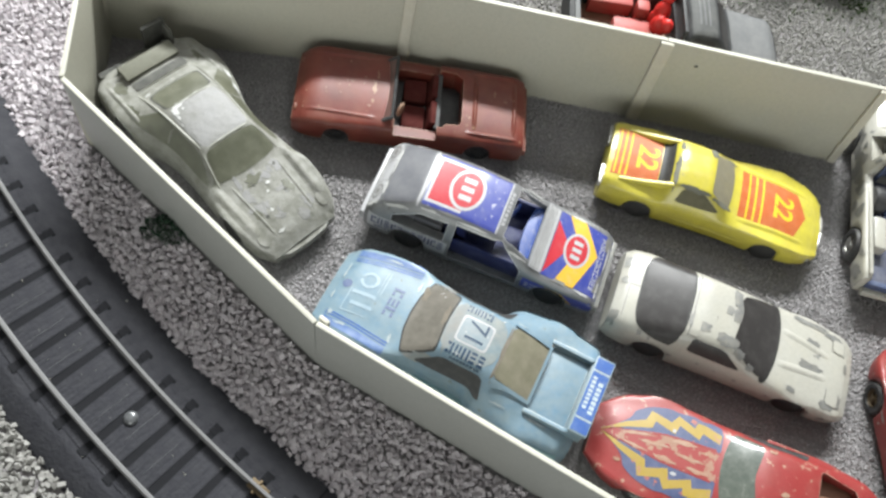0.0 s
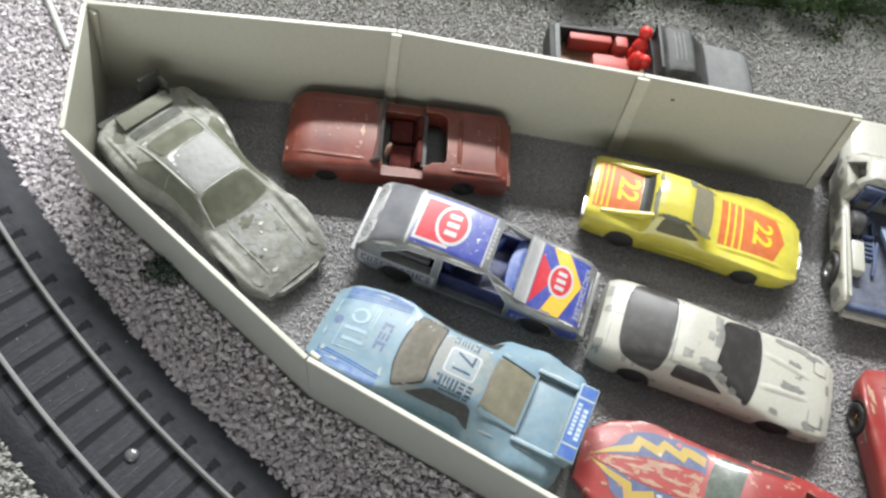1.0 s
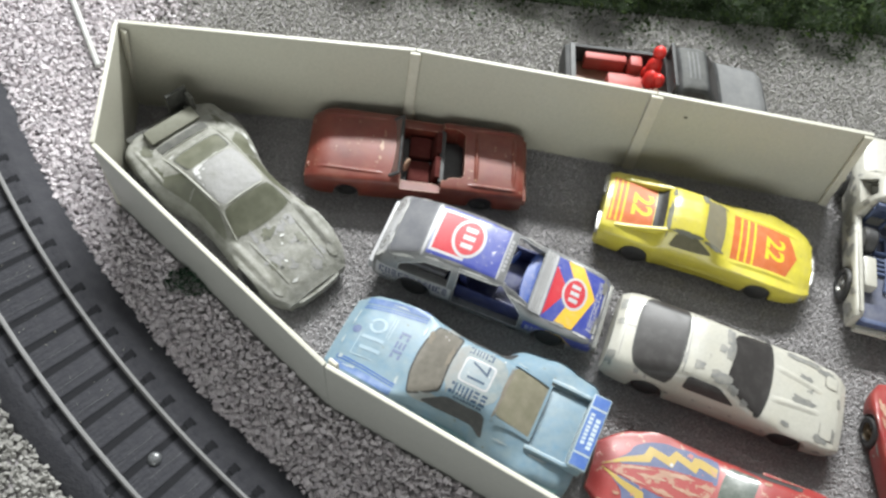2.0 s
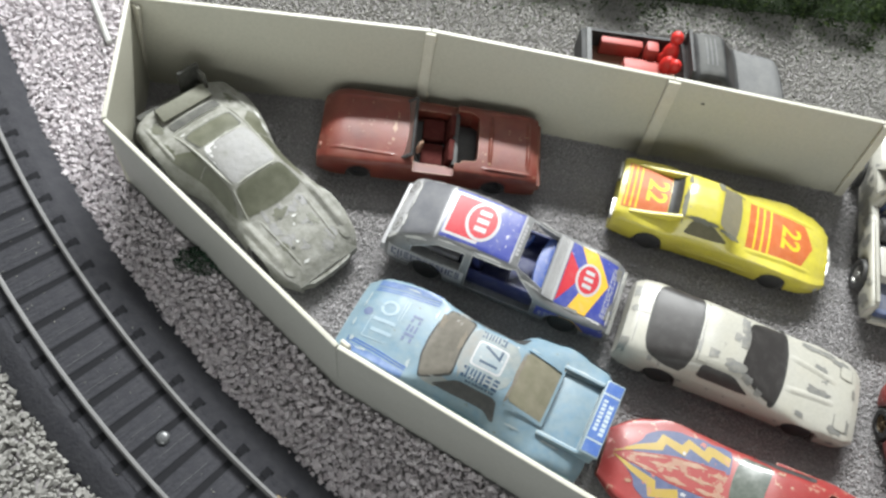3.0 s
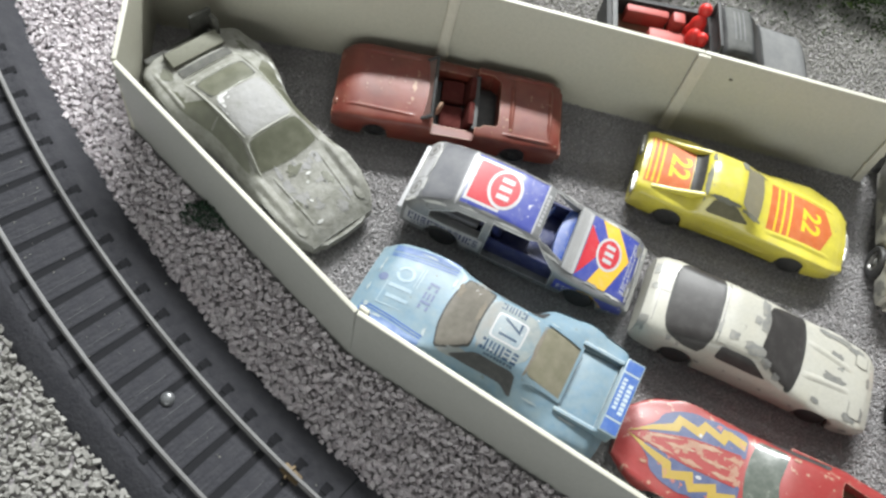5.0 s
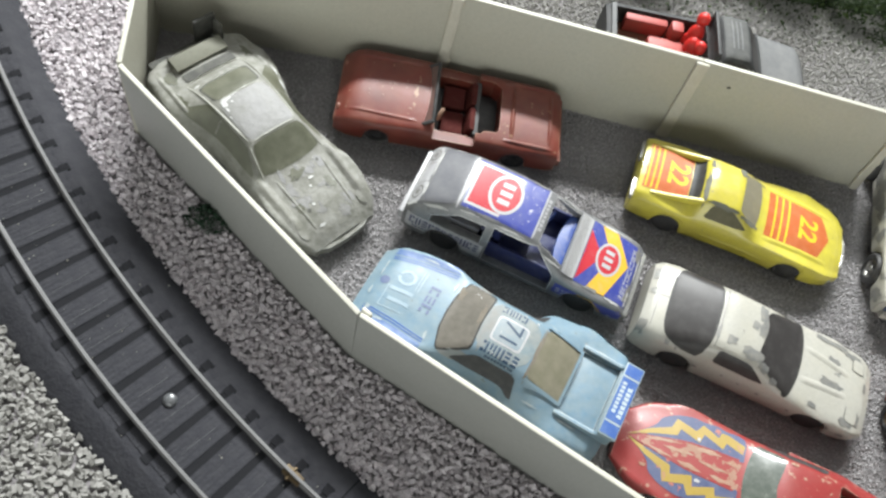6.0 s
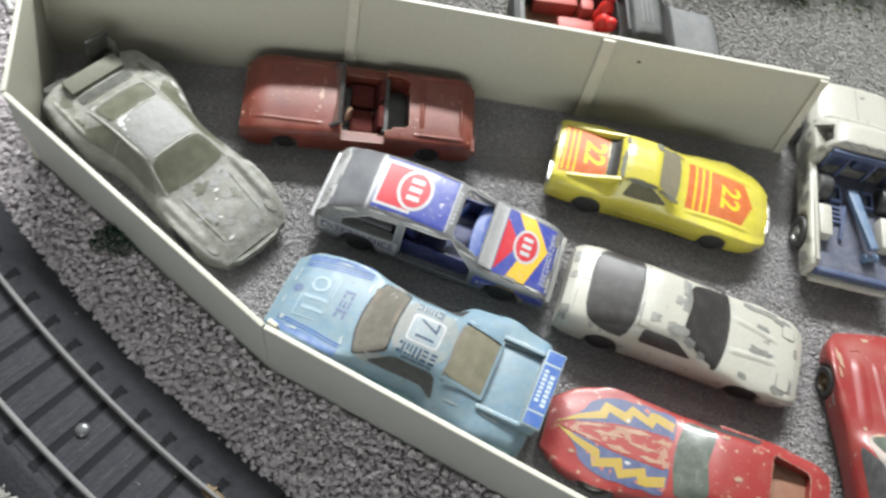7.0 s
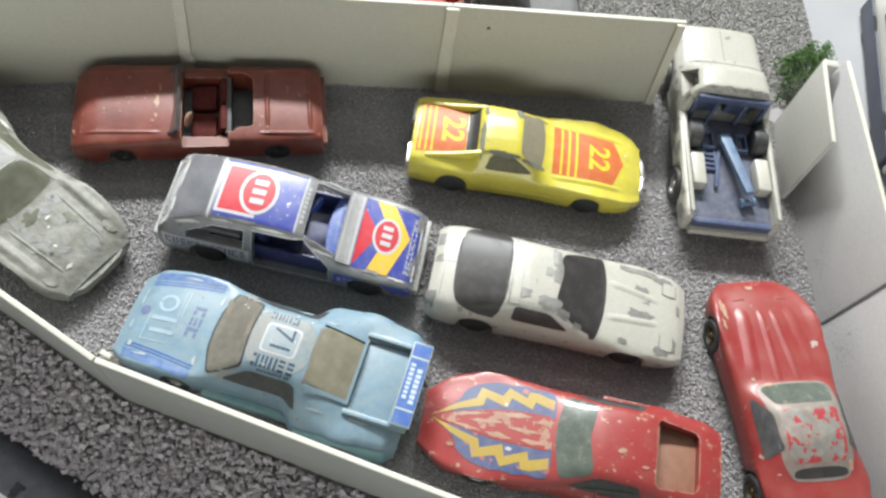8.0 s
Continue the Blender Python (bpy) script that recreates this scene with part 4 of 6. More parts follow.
    # flanks
    for s in (-1, 1):
        sticker("quarter_sticker", car, tree, outline([(-39, 6.6), (-12, 6.4), (-12, 14.0), (-39, 14.0)]), "sticker_white", 1, s)
        sticker("quarter_lettering", car, tree, outline(*bars(-25.4, 11.3, 25, 3.8, 11, gap=0.22, bold=True), *bars(-28, 8.0, 17, 1.0, 15)), "navy", 2, s)
        part("door", side_wall([(-11.8, 5.0), (13.0, 4.8), (12.4, 13.4), (-11.8, 13.8)], s * 11.4, 1.0), M["navy"], car, "dark blue inner door panel")
        sticker("wing_sticker", car, tree, outline([(14, 7), (38, 6.6), (38, 11), (14, 13)]), "royal", 1, s)
        sticker("wing_yellow", car, tree, outline([(21, 7.4), (32, 7.2), (27, 11.8), (22, 12)]), "sticker_gold", 2, s)
        sticker("wing_lettering", car, tree, outline(*bars(17.5, 9.5, 5, 2.6, 3)), "sticker_white", 2, s)
    # inside
    part("cabin_floor", block(-24, 13.2, -10.8, 10.8, 6.1, 7.2, 0.2), M["navy"], car)
    for s in (-1, 1):
        # navy in place of blue: the unlit cabin is painted into the seats
        part("seat", joined(block(-8, 2, s * 5.4 - 4, s * 5.4 + 4, 7, 10.4, 1.0), leaning(-9.5, -7, s * 5.4 - 4, s * 5.4 + 4, 9, 18, -14)), M["navy"], car, "blue plastic seat darkened for the shade in the cabin")
    dash = slab(soft([(13.8, -10.8), (13.8, 10.8), (10.4, 10.6), (9.2, 5), (8.9, 0), (9.2, -5), (10.4, -10.6)], 2, 0.16), 11.6, 15.4, 0.8)
    part("dashboard", dash, M["seat_blue"], car, "broad blue plastic dashboard")
    hoop = lathe([(0, 2.4), (0.5, 2.9), (1.0, 2.4)], 18)
    hoop.transform(pose(4.6, 5.2, 15.8, 0, 0, 68))
    part("steering_wheel", hoop, M["seat_blue"], car)
    part("rear_shelf", block(-31, -15.4, -10.8, 10.8, 12.6, 16.0, 0.6), M["glass_grey"], car, "grey rear shelf")
    part("bumper", block(37.6, 40.2, -13, 13, 5.6, 9.2, 0.9), M["bare"], car, "dull grey front bumper")
    part("bumper", block(-42.2, -39.4, -13.4, 13.4, 6.4, 11.0, 0.9), M["sticker_white"], car, "white rear bumper")
    wheels_on(car, (-25, 24), 13.8, 5.0)
    pan(car, -37, 37, 11)
    return car


def leaning(x0, x1, y0, y1, z0, z1, degrees, bevel=0.5):
    bm = block(x0, x1, y0, y1, z0, z1, bevel)
    c = Vector(((x0 + x1) / 2, 0, z0))
    bm.transform(Matrix.Translation(c) @ pose(0, 0, 0, 0, degrees, 0) @ Matrix.Translation(-c))
    return bm


def side_cut(points, y0, y1):
    """A prism across a body: points of (x, z)."""
    bm = slab([(x, z) for x, z in points], y0, y1)
    bm.transform(Matrix(((1, 0, 0, 0), (0, 0, 1, 0), (0, 1, 0, 0), (0, 0, 0, 1))))
    bmesh.ops.recalc_face_normals(bm, faces=bm.faces)
    return bm


def badge(car, tree, x, y, rx, ry, layer):
    """A white-rimmed red oval with white bars for its lettering."""
    sticker("badge_rim", car, tree, outline(rounded(x, y, rx, ry, 32)), "sticker_white", layer)
    sticker("badge", car, tree, outline(rounded(x, y, rx * 0.82, ry * 0.85, 32)), "sticker_red", layer + 1, label="red oval badge")
    blocks = [box2(x - rx * 0.36, x + rx * 0.36, y + ry * v - ry * 0.12, y + ry * v + ry * 0.12) for v in (-0.42, 0.0, 0.42)]
    sticker("badge_bar", car, tree, outline(*blocks), "sticker_white", layer + 2)


def blue_racer():
    car = thing("toy_car", 188.8, 262.9, 160.7, "dusty sky-blue toy racing coupe with rear wing, number 71", "toy car", CARS)
    rows = [(-41, 16.5, 15.6, 10, 12.5, 13), (-38, 19.4, 18.2, 13, 13.8, 15.2), (-24, 20.4, 19.6, 14.6, 12.6, 16), (-19, 20.2, 19.4, 14, 10.6, 18.2), (-12, 19.6, 18.8, 12.8, 9.6, 20.4), (-9.5, 18.0, 17.4, 12.2, 9.6, 20.8), (-7, 14.6, 14.2, 12, 9.6, 21.1), (-2, 14.2, 14, 12, 9.6, 21.2), (7, 14.2, 14.2, 12.2, 9.6, 20.6),
            (16.5, 15, 15, 13, 11.4, 14.6), (20, 15.6, 15.8, 13.6, 12.4, 13.8), (32, 15.8, 16, 12.4, 12.8, 12.4), (40, 15, 15.2, 9.8, 12, 10.2), (43.6, 13, 13.4, 7.4, 11, 8), (45.4, 11.4, 11.8, 5.8, 9.8, 6.2)]
    solid = shell(rows, (-25, 25), 2.6, arch=4.7)
    tree = skin(solid)
    body = carve(solid, slab([(-37, -11.4), (-24.5, -10.4), (-24.5, 10.4), (-37, 11.4)], 14.6, 40))
    part("body", body, M["sky_blue"], car, "sky-blue enamel body with grime")
    part("engine_deck", block(-36.8, -24.6, -11, 11, 13.4, 14.9, 0.2), M["sky_blue"], car)
    sticker("windscreen", car, tree, outline(soft([(7.0, -9.0), (10, -10.4), (16.0, -12.4), (17.8, -6), (18.2, 0), (17.8, 6), (16.0, 12.4), (10, 10.4), (7.0, 9.0), (7.8, 0)], 2, 0.12)), "glass_mauve", 2, label="windscreen brown with dust")
    sticker("window_seal", car, tree, outline(soft([(6.4, -9.6), (10, -11.0), (16.2, -13.0), (18.4, -6), (18.8, 0), (18.4, 6), (16.2, 13.0), (10, 11.0), (6.4, 9.6), (7.2, 0)], 2, 0.12)), "seal", 1)
    sticker("grime", car, tree, outline(soft([(-10.6, -8.4), (6.6, -8.4), (7.2, 0), (6.6, 8.4), (-10.6, 8.4)])), "roof_grime", 1, label="roof dulled by beige grime")
    sticker("grime", car, tree, outline(rounded(4.8, 0.4, 1.7, 8.0, 36, 2.4, 0.16, 341)), "beige", 2, label="beige grime behind the windscreen")
    for s in (-1, 1):
        sticker("grime", car, tree, outline(rounded(10.5, s * 12.0, 4.6, 1.2, 24, 2, 0.3, 343 + s)), "beige", 1)
    sticker("rear_window", car, tree, outline(soft([(-24.2, -9.6), (-11.4, -8.6), (-11.4, 8.6), (-24.2, 9.6)], 2, 0.07)), "glass_dust", 2, label="olive dusty rear window")
    part("window_frame", lay(outline(box2(-24.4, -23.4, -10.0, 10.0), box2(-23.4, -11.2, -10.0, -9.0), box2(-23.4, -11.2, 9.0, 10.0)), tree, 0.55), M["sky_blue"], car)
    for s in (-1, 1):
        sticker("side_window", car, tree, outline(soft([(-11, 14.4), (6, 14.2), (11.4, 14.6), (4.5, 19.2), (-9, 19.4)], 2, 0.1)), "chassis", 2, s)
        for near, far, w, material in ((12.0, 9.4, 0.22, "mid_blue"), (12.9, 10.3, 0.22, "mid_blue"), (14.8, 12.4, 1.2, "bluing_deep")):
            sticker("hood_stripe", car, tree, outline([(20.4, s * (near - w)), (42, s * (far - w)), (41.6, s * (far + w)), (20.4, s * (near + w))]), material, 2)
        part("wing_strut", side_wall([(-42, 14.2), (-23.6, 14.2), (-23.6, 16.8), (-36.5, 17.0), (-38.5, 19.4), (-42, 19.4)], s * 11.9, 1.3), M["sky_blue"], car)
        part("side_skirt", block(-19, 17, s * 15.2 - 1.6, s * 15.2 + 1.6, 3.4, 6.8, 0.9), M["teal"], car, "dusty teal side skirt")
        part("rear_fender", lay(outline([(-39, 3.8), (-33, 4), (-31, 9), (-25, 11.5), (-19, 9), (-17, 4), (-12, 4), (-12, 11), (-22, 13.5), (-38, 12)]), tree, 0.35, s), M["teal"], car)
    part("deck_lip", block(-38.4, -37.0, -11.3, 11.3, 14.6, 16.8, 0.4), M["sky_blue"], car)
    part("rear_wing", block(-42.8, -36.9, -12.6, 12.6, 19.2, 20.6, 0.5), M["sky_blue"], car, "broad flat rear wing")
    wing = skin(block(-42.8, -36.9, -12.6, 12.6, 19.2, 20.6, 0.5))
    sticker("wing_panel", car, wing, outline(box2(-42.4, -37.4, -7.4, 7.4)), "mid_blue", 1, label="blue wing print")
    for s in (-1, 1):
        sticker("wing_panel", car, wing, outline(box2(-42.4, -37.4, min(s * 8.2, s * 12.0), max(s * 8.2, s * 12.0))), "mid_blue", 1)
        sticker("wing_line", car, wing, outline(box2(-42.4, -37.4, s * 7.8 - 0.25, s * 7.8 + 0.25)), "sticker_pale", 1)
    sticker("wing_lettering", car, wing, outline(*bars(-40.9, 0.6, 11, 1.5, 7, "y"), *bars(-38.7, -0.6, 11, 1.3, 8, "y")), "sticker_pale", 2)
    sticker("number_border", car, tree, outline(rounded(-1.6, -0.2, 5.2, 4.5, 28, 8)), "sticker_white", 3, label="pale square round number 71")
    sticker("number_ground", car, tree, outline(rounded(-1.6, -0.2, 4.6, 3.9, 28, 8)), "number_blue", 4)
    sticker("number", car, tree, writing("71", 6.4, -1.6, -0.2, 90, -0.02), "ink", 5, label="dark number 71")
    sticker("roof_lettering", car, tree, outline(*bars(-1.7, 6.9, 12.6, 3.4, 5, gap=0.24, bold=True), *bars(-2.6, 9.3, 9.6, 0.5, 9)), "ink", 3)
    sticker("roof_lettering", car, tree, outline(*bars(-0.4, -6.9, 8.6, 2.3, 4, gap=0.3, bold=True)), "ink", 3)
    # hood
    hoop = [(34.2 + r * math.cos(radians(a)), -4.2 + 0.95 * r * math.sin(radians(a))) for r, turns in ((3.0, range(0, 351, 10)), (2.0, range(350, -1, -10))) for a in turns]
    sticker("hood_logo", car, tree, outline(hoop), "hood_pale", 2, label="faded white ring print")
    sticker("hood_logo", car, tree, outline(box2(29.8, 37.6, 0.2, 1.5), box2(29.4, 36.6, 4.0, 5.3)), "hood_pale", 2, label="faded white bar print")
    sticker("hood_line", car, tree, outline(box2(38.0, 38.4, 0.0, 8.0), box2(30.4, 38.0, 7.6, 8.0), box2(29.0, 29.4, -9.0, -1.0), box2(30.0, 30.3, -9.0, -1.0)), "hood_pale", 2)
    sticker("hood_lettering", car, tree, outline(*bars(24.6, -0.6, 10.2, 3.4, 3, "y", 0.22, bold=True)), "slate_blue", 2)
    sticker("filler_cap", car, tree, outline(rounded(40.2, -0.8, 1.5, 1.5, 18)), "slate_blue", 2)
    rnd = random.Random(21)
    chips(car, tree, "flake", [rounded(rnd.uniform(-10, 18), rnd.choice((-1, 1)) * rnd.uniform(7.5, 10.5), rnd.uniform(0.12, 0.4), rnd.uniform(0.1, 0.25), 8, 2, 0.4, 300 + k) for k in range(11)], 4, 0)
    chips(car, tree, "grime", [rounded(-11.2, 0.6, 0.5, 8.4, 22, 2, 0.5, 331), rounded(-24.0, 0, 0.5, 9.4, 22, 2, 0.5, 332), rounded(16.8, -7.5, 0.9, 3.0, 18, 2, 0.5, 333), rounded(8.2, -2.0, 0.6, 4.0, 20, 2, 0.5, 334)], 5, 0)
    rub = [(42.4, -5.0, 0.35, 2.6), (42.6, 4.0, 0.3, 1.8), (40.5, 9.6, 0.9, 0.7), (36, 12.2, 2.2, 0.3), (30, -13.6, 2.6, 0.3), (20.6, 10.6, 0.5, 1.4), (19.6, -9.0, 0.4, 1.6), (-16, 14.2, 2.8, 0.35), (-28, 13.4, 3.2, 0.3), (-30, -13.2, 2.6, 0.3), (-13.2, -10.6, 1.6, 0.4)]
    chips(car, tree, "rubbed_blue", [rounded(x, y, a, b, 18, 2, 0.55, 660 + k) for k, (x, y, a, b) in enumerate(rub)], 4, 0, "pale rubbed edge")
    wheels_on(car, (-25, 25), 15.6, 5.0, 4.8)
    pan(car, -37, 38, 12)
    return car


def flame_car():
    car = thing("toy_car", 272.3, 235.0, 166.6, "scratched red toy muscle car with yellow and blue hood flames", "toy car", CARS)
    rows = [(-44, 11, 12, 9.5, 10.5, 12.4), (-41, 13.4, 14, 11.4, 12, 14.2), (-26, 15, 15.5, 12.4, 11.8, 16.8), (-22, 15, 15.5, 12.2, 11, 18.2), (-14, 14.6, 15, 11.8, 10.8, 18.8), (-6, 14.4, 14.8, 11.4, 10.8, 18.4),
            (5, 14.2, 14.6, 11.2, 12, 13.6), (15, 15, 15.4, 11.4, 12.4, 12.8), (26, 15.4, 15.8, 11, 12, 11.6), (35, 13.2, 13.8, 9.2, 10.4, 9.8), (40, 9.8, 10.6, 7.6, 8, 8.2), (43, 6.2, 7, 6.2, 5.4, 6.6)]
    solid = shell(rows, (-25, 24), 3.4, reach=5)
    tree = skin(solid)
    body = carve(solid, slab(soft([(-36.6, -8.6), (-23.4, -10.0), (-23.4, 10.0), (-36.6, 8.6)], 2, 0.08), 11.8, 40))
    part("body", body, M["red"], car, "scratched red enamel body")
    part("rear_tub", joined(block(-37.0, -23.4, -9.4, 9.4, 11.2, 12.2, 0.1), leaning(-25.0, -24.0, -9.2, 9.2, 11.2, 16.6, 8, 0.2)), M["tub"], car, "rust-orange open back")
    sticker("windscreen", car, tree, outline(soft([(-5.8, -9.4), (-4.6, -10.6), (3.0, -12.0), (4.6, -5), (5.0, 0), (4.6, 5), (3.0, 12.0), (-4.6, 10.6), (-5.8, 9.4), (-4.0, 0)], 2, 0.14)), "glass_green", 2, label="greenish tinted windscreen")
    for s in (-1, 1):
        sticker("side_window", car, tree, outline(soft([(-21, 13.6), (-5, 13.2), (0.5, 13.2), (-7, 17.4), (-19, 17.4)], 2, 0.1)), "chassis", 2, s)
        sticker("blue_patch", car, tree, outline(soft([(5.6, s * 3.0), (5.6, s * 12.2), (9, s * 13.0), (12, s * 12.4), (15, s * 13.2), (19, s * 12.6), (22.5, s * 13.0), (28, s * 11.6), (32, s * 9.0), (33, s * 6.0), (38, s * 1.6), (20, s * 3.4)], 1)), "bluing", 2, label="rubbed blue flame ground")
        bolt = [(40.4, 0.2), (33.4, 2.9), (26.4, 5.0), (25.8, 7.4), (19.6, 5.4), (18.6, 8.6), (12.4, 6.2), (11.6, 8.6), (6.2, 7.0), (6.0, 10.0), (11.2, 11.5), (13.6, 11.4), (14.2, 9.4), (19.4, 11.6), (21.2, 8.8), (27.4, 10.4), (28.6, 7.0), (34.4, 4.3)]
        sticker("lightning_bolt", car, tree, outline([(x, s * y) for x, y in bolt]), "bolt", 3, label="rubbed yellow lightning bolt print")
        part("side_scoop", block(-22, -8, s * 14.2 - 0.8, s * 14.2 + 0.8, 12.0, 13.4, 0.4), M["red"], car)
        part("shut_line", lay(outline([(-18, s * 12.4), (-4, s * 13.0), (-4, s * 13.4), (-18, s * 13.2)]), tree, 0.3), M["chassis"], car)
    sticker("hood_tongue", car, tree, outline(soft([(41.0, 0), (33, -2.2), (22, -4.6), (8, -5.2), (5.6, -4.0), (5.6, 4.0), (8, 5.2), (22, 4.6), (33, 2.2)], 1)), "tongue", 3, label="red flame print rubbed to tan")
    for s in (-1, 1):
        sticker("flame_line", car, tree, outline([(40.6, s * 0.1), (33, s * 1.7), (22, s * 3.9), (7, s * 4.6), (7, s * 5.2), (22, s * 4.5), (33, s * 2.2)]), "red", 4)
    slivers = []
    for s, x0, x1, y0, y1, w in ((-1, 36, 24, 1.0, 3.0, 0.55), (-1, 23, 12, 3.1, 3.9, 0.8), (1, 35, 26, 1.1, 2.6, 0.5), (1, 25, 17, 2.8, 3.4, 0.8), (1, 15, 7.4, 3.2, 3.6, 0.7), (-1, 30, 20, 0.2, 0.8, 0.6), (1, 19, 9, 0.3, 0.6, 0.8), (-1, 11, 6.6, 2.6, 3.0, 0.8)):
        wave = random.Random(int(x0 * 7 + x1))
        steps = [k / 9 for k in range(10)]
        side = [(x0 + (x1 - x0) * u, s * (y0 + (y1 - y0) * u) + w * math.sin(math.pi * u) * wave.uniform(0.4, 1.4)) for u in steps]
        back = [(x0 + (x1 - x0) * u, s * (y0 + (y1 - y0) * u) - w * math.sin(math.pi * u) * wave.uniform(0.4, 1.4)) for u in reversed(steps[1:-1])]
        slivers.append(side + back)
    chips(car, tree, "tan", slivers, 5, 0, "tan slivers where the print is rubbed")
    spots = [(-13, 2.2, 0.9), (-20, 5.4, 0.7), (34, 7.4, 0.7), (-8.2, -9.2, 0.8)]
    chips(car, tree, "tan", [rounded(x, y, a * 1.5, a * 0.7, 14, 2, 0.4, 80 + k) for k, (x, y, a) in enumerate(spots)], 4, 0)
    chips(car, tree, "sticker_white", [rounded(17.6, 6.2, 1.0, 0.6, 12, 2, 0.5, 95), rounded(20, -6.4, 0.5, 0.7, 10, 2, 0.3, 96)], 5, 0, "white paint fleck")
    part("tail_light", block(-44.4, -43.4, -9, -6, 8.6, 10.6, 0.3), M["chassis"], car)
    part("tail_light", block(-44.4, -43.4, 6, 9, 8.6, 10.6, 0.3), M["chassis"], car)
    wheels_on(car, (-25, 24), 14.6, 5.0)
    pan(car, -39, 35, 11.5)
    return car


def red_coupe():
    car = thing("toy_car", 342.2, 246, 92.6, "glossy red toy coupe with roof worn to metal", "toy car", CARS)
    rows = [(-40, 12, 13, 11, 11, 13), (-36, 15, 15.4, 12.4, 13, 15), (-25, 16.4, 16.8, 13.4, 11.6, 16.2), (-20, 16.2, 16.6, 13, 10.8, 18.4), (-14, 15.8, 16.2, 12.6, 10.4, 20.4), (-5, 15.6, 16, 12.4, 10.4, 20.2),
            (4.5, 15.8, 16.2, 12.8, 12, 14.6), (14, 16.4, 16.9, 13.8, 12.4, 13.8), (26, 16.4, 16.9, 13.6, 12.2, 12.8), (33, 15.6, 16, 11.4, 11.8, 11.4), (37, 14, 14.5, 9.6, 11, 9.8), (39.8, 11.6, 12.2, 8.2, 9.6, 8.4), (41.6, 8.6, 9.2, 6.6, 7.6, 7)]
    body = shell(rows, (-25, 24.5), 3.6, reach=3)
    tree = skin(body)
    part("body", body, M["red_gloss"], car, "glossy red enamel body")
    sticker("windscreen", car, tree, outline(soft([(-3.6, -8.6), (-2.2, -9.6), (3.4, -11.2), (3.9, 0), (3.4, 11.2), (-2.2, 9.6), (-3.6, 8.6)])), "glass_green", 2, label="green tinted windscreen")
    sticker("worn_pillar", car, tree, outline(soft([(-25.8, -8.2), (-22, -10.4), (-19, -11.2), (-4, -11.4), (4.2, -12.2), (4.5, 0), (4.2, 12.2), (-4, 11.4), (-19, 11.2), (-22, 10.4), (-25.8, 8.2)], 2, 0.2)), "pillar_bare", 1, label="pillars worn to grey metal")
    sticker("worn_roof", car, tree, outline(soft([(-20.8, -9.0), (-5.4, -9.2), (-5.0, 0), (-5.4, 9.2), (-20.8, 9.0)], 2, 0.1)), "roof_bare", 2, label="roof worn to grey metal with red patches")
    sticker("rear_window", car, tree, outline(soft([(-25.0, -8.6), (-22.0, -8.0), (-22.0, 8.0), (-25.0, 8.6)])), "glass_dark", 2)
    for s in (-1, 1):
        sticker("side_window", car, tree, outline(soft([(-18.6, 14.6), (-4, 14.2), (0.6, 14.4), (-6, 19.0), (-16.5, 19.2)], 2, 0.1)), "chassis", 2, s)
        ridge("hood_ridge", car, tree, (4.6, s * 3.2), (30, s * 2.0), 3.4, 0.5, "red_gloss")
        ridge("hood_ridge", car, tree, (5.5, s * 10.6), (31, s * 7.6), 6.0, 0.5, "red_gloss")
        ridge("headlight", car, tree, (33.6, s * 5), (33.6, s * 9.6), 1.2, 0.35, "red_gloss")
        chips(car, tree, "bare", [rounded(24, 10.8, 4, 0.9, 24, 2, 0.3, 11), rounded(17, 9.6, 2.2, 0.7, 16, 2, 0.3, 12)], 1, s)
    chips(car, tree, "tan", [rounded(31, 13.6, 3.6, 0.9, 20, 2, 0.4, 26), rounded(25, 15.0, 2.0, 0.6, 16, 2, 0.4, 27), rounded(38.4, 1.5, 0.8, 1.5, 14, 2, 0.4, 21), rounded(3.9, 8, 0.5, 2.2, 14, 2, 0.4, 22), rounded(6, 11.2, 0.6, 0.6, 10, 2, 0.3, 23), rounded(-22, -9.6, 1.5, 0.8, 12, 2, 0.4, 25)], 3, 0)
    wheels_on(car, (-25, 24.5), 16.8, 5.2, rim="brass")
    pan(car, -36, 35, 12)
    return car


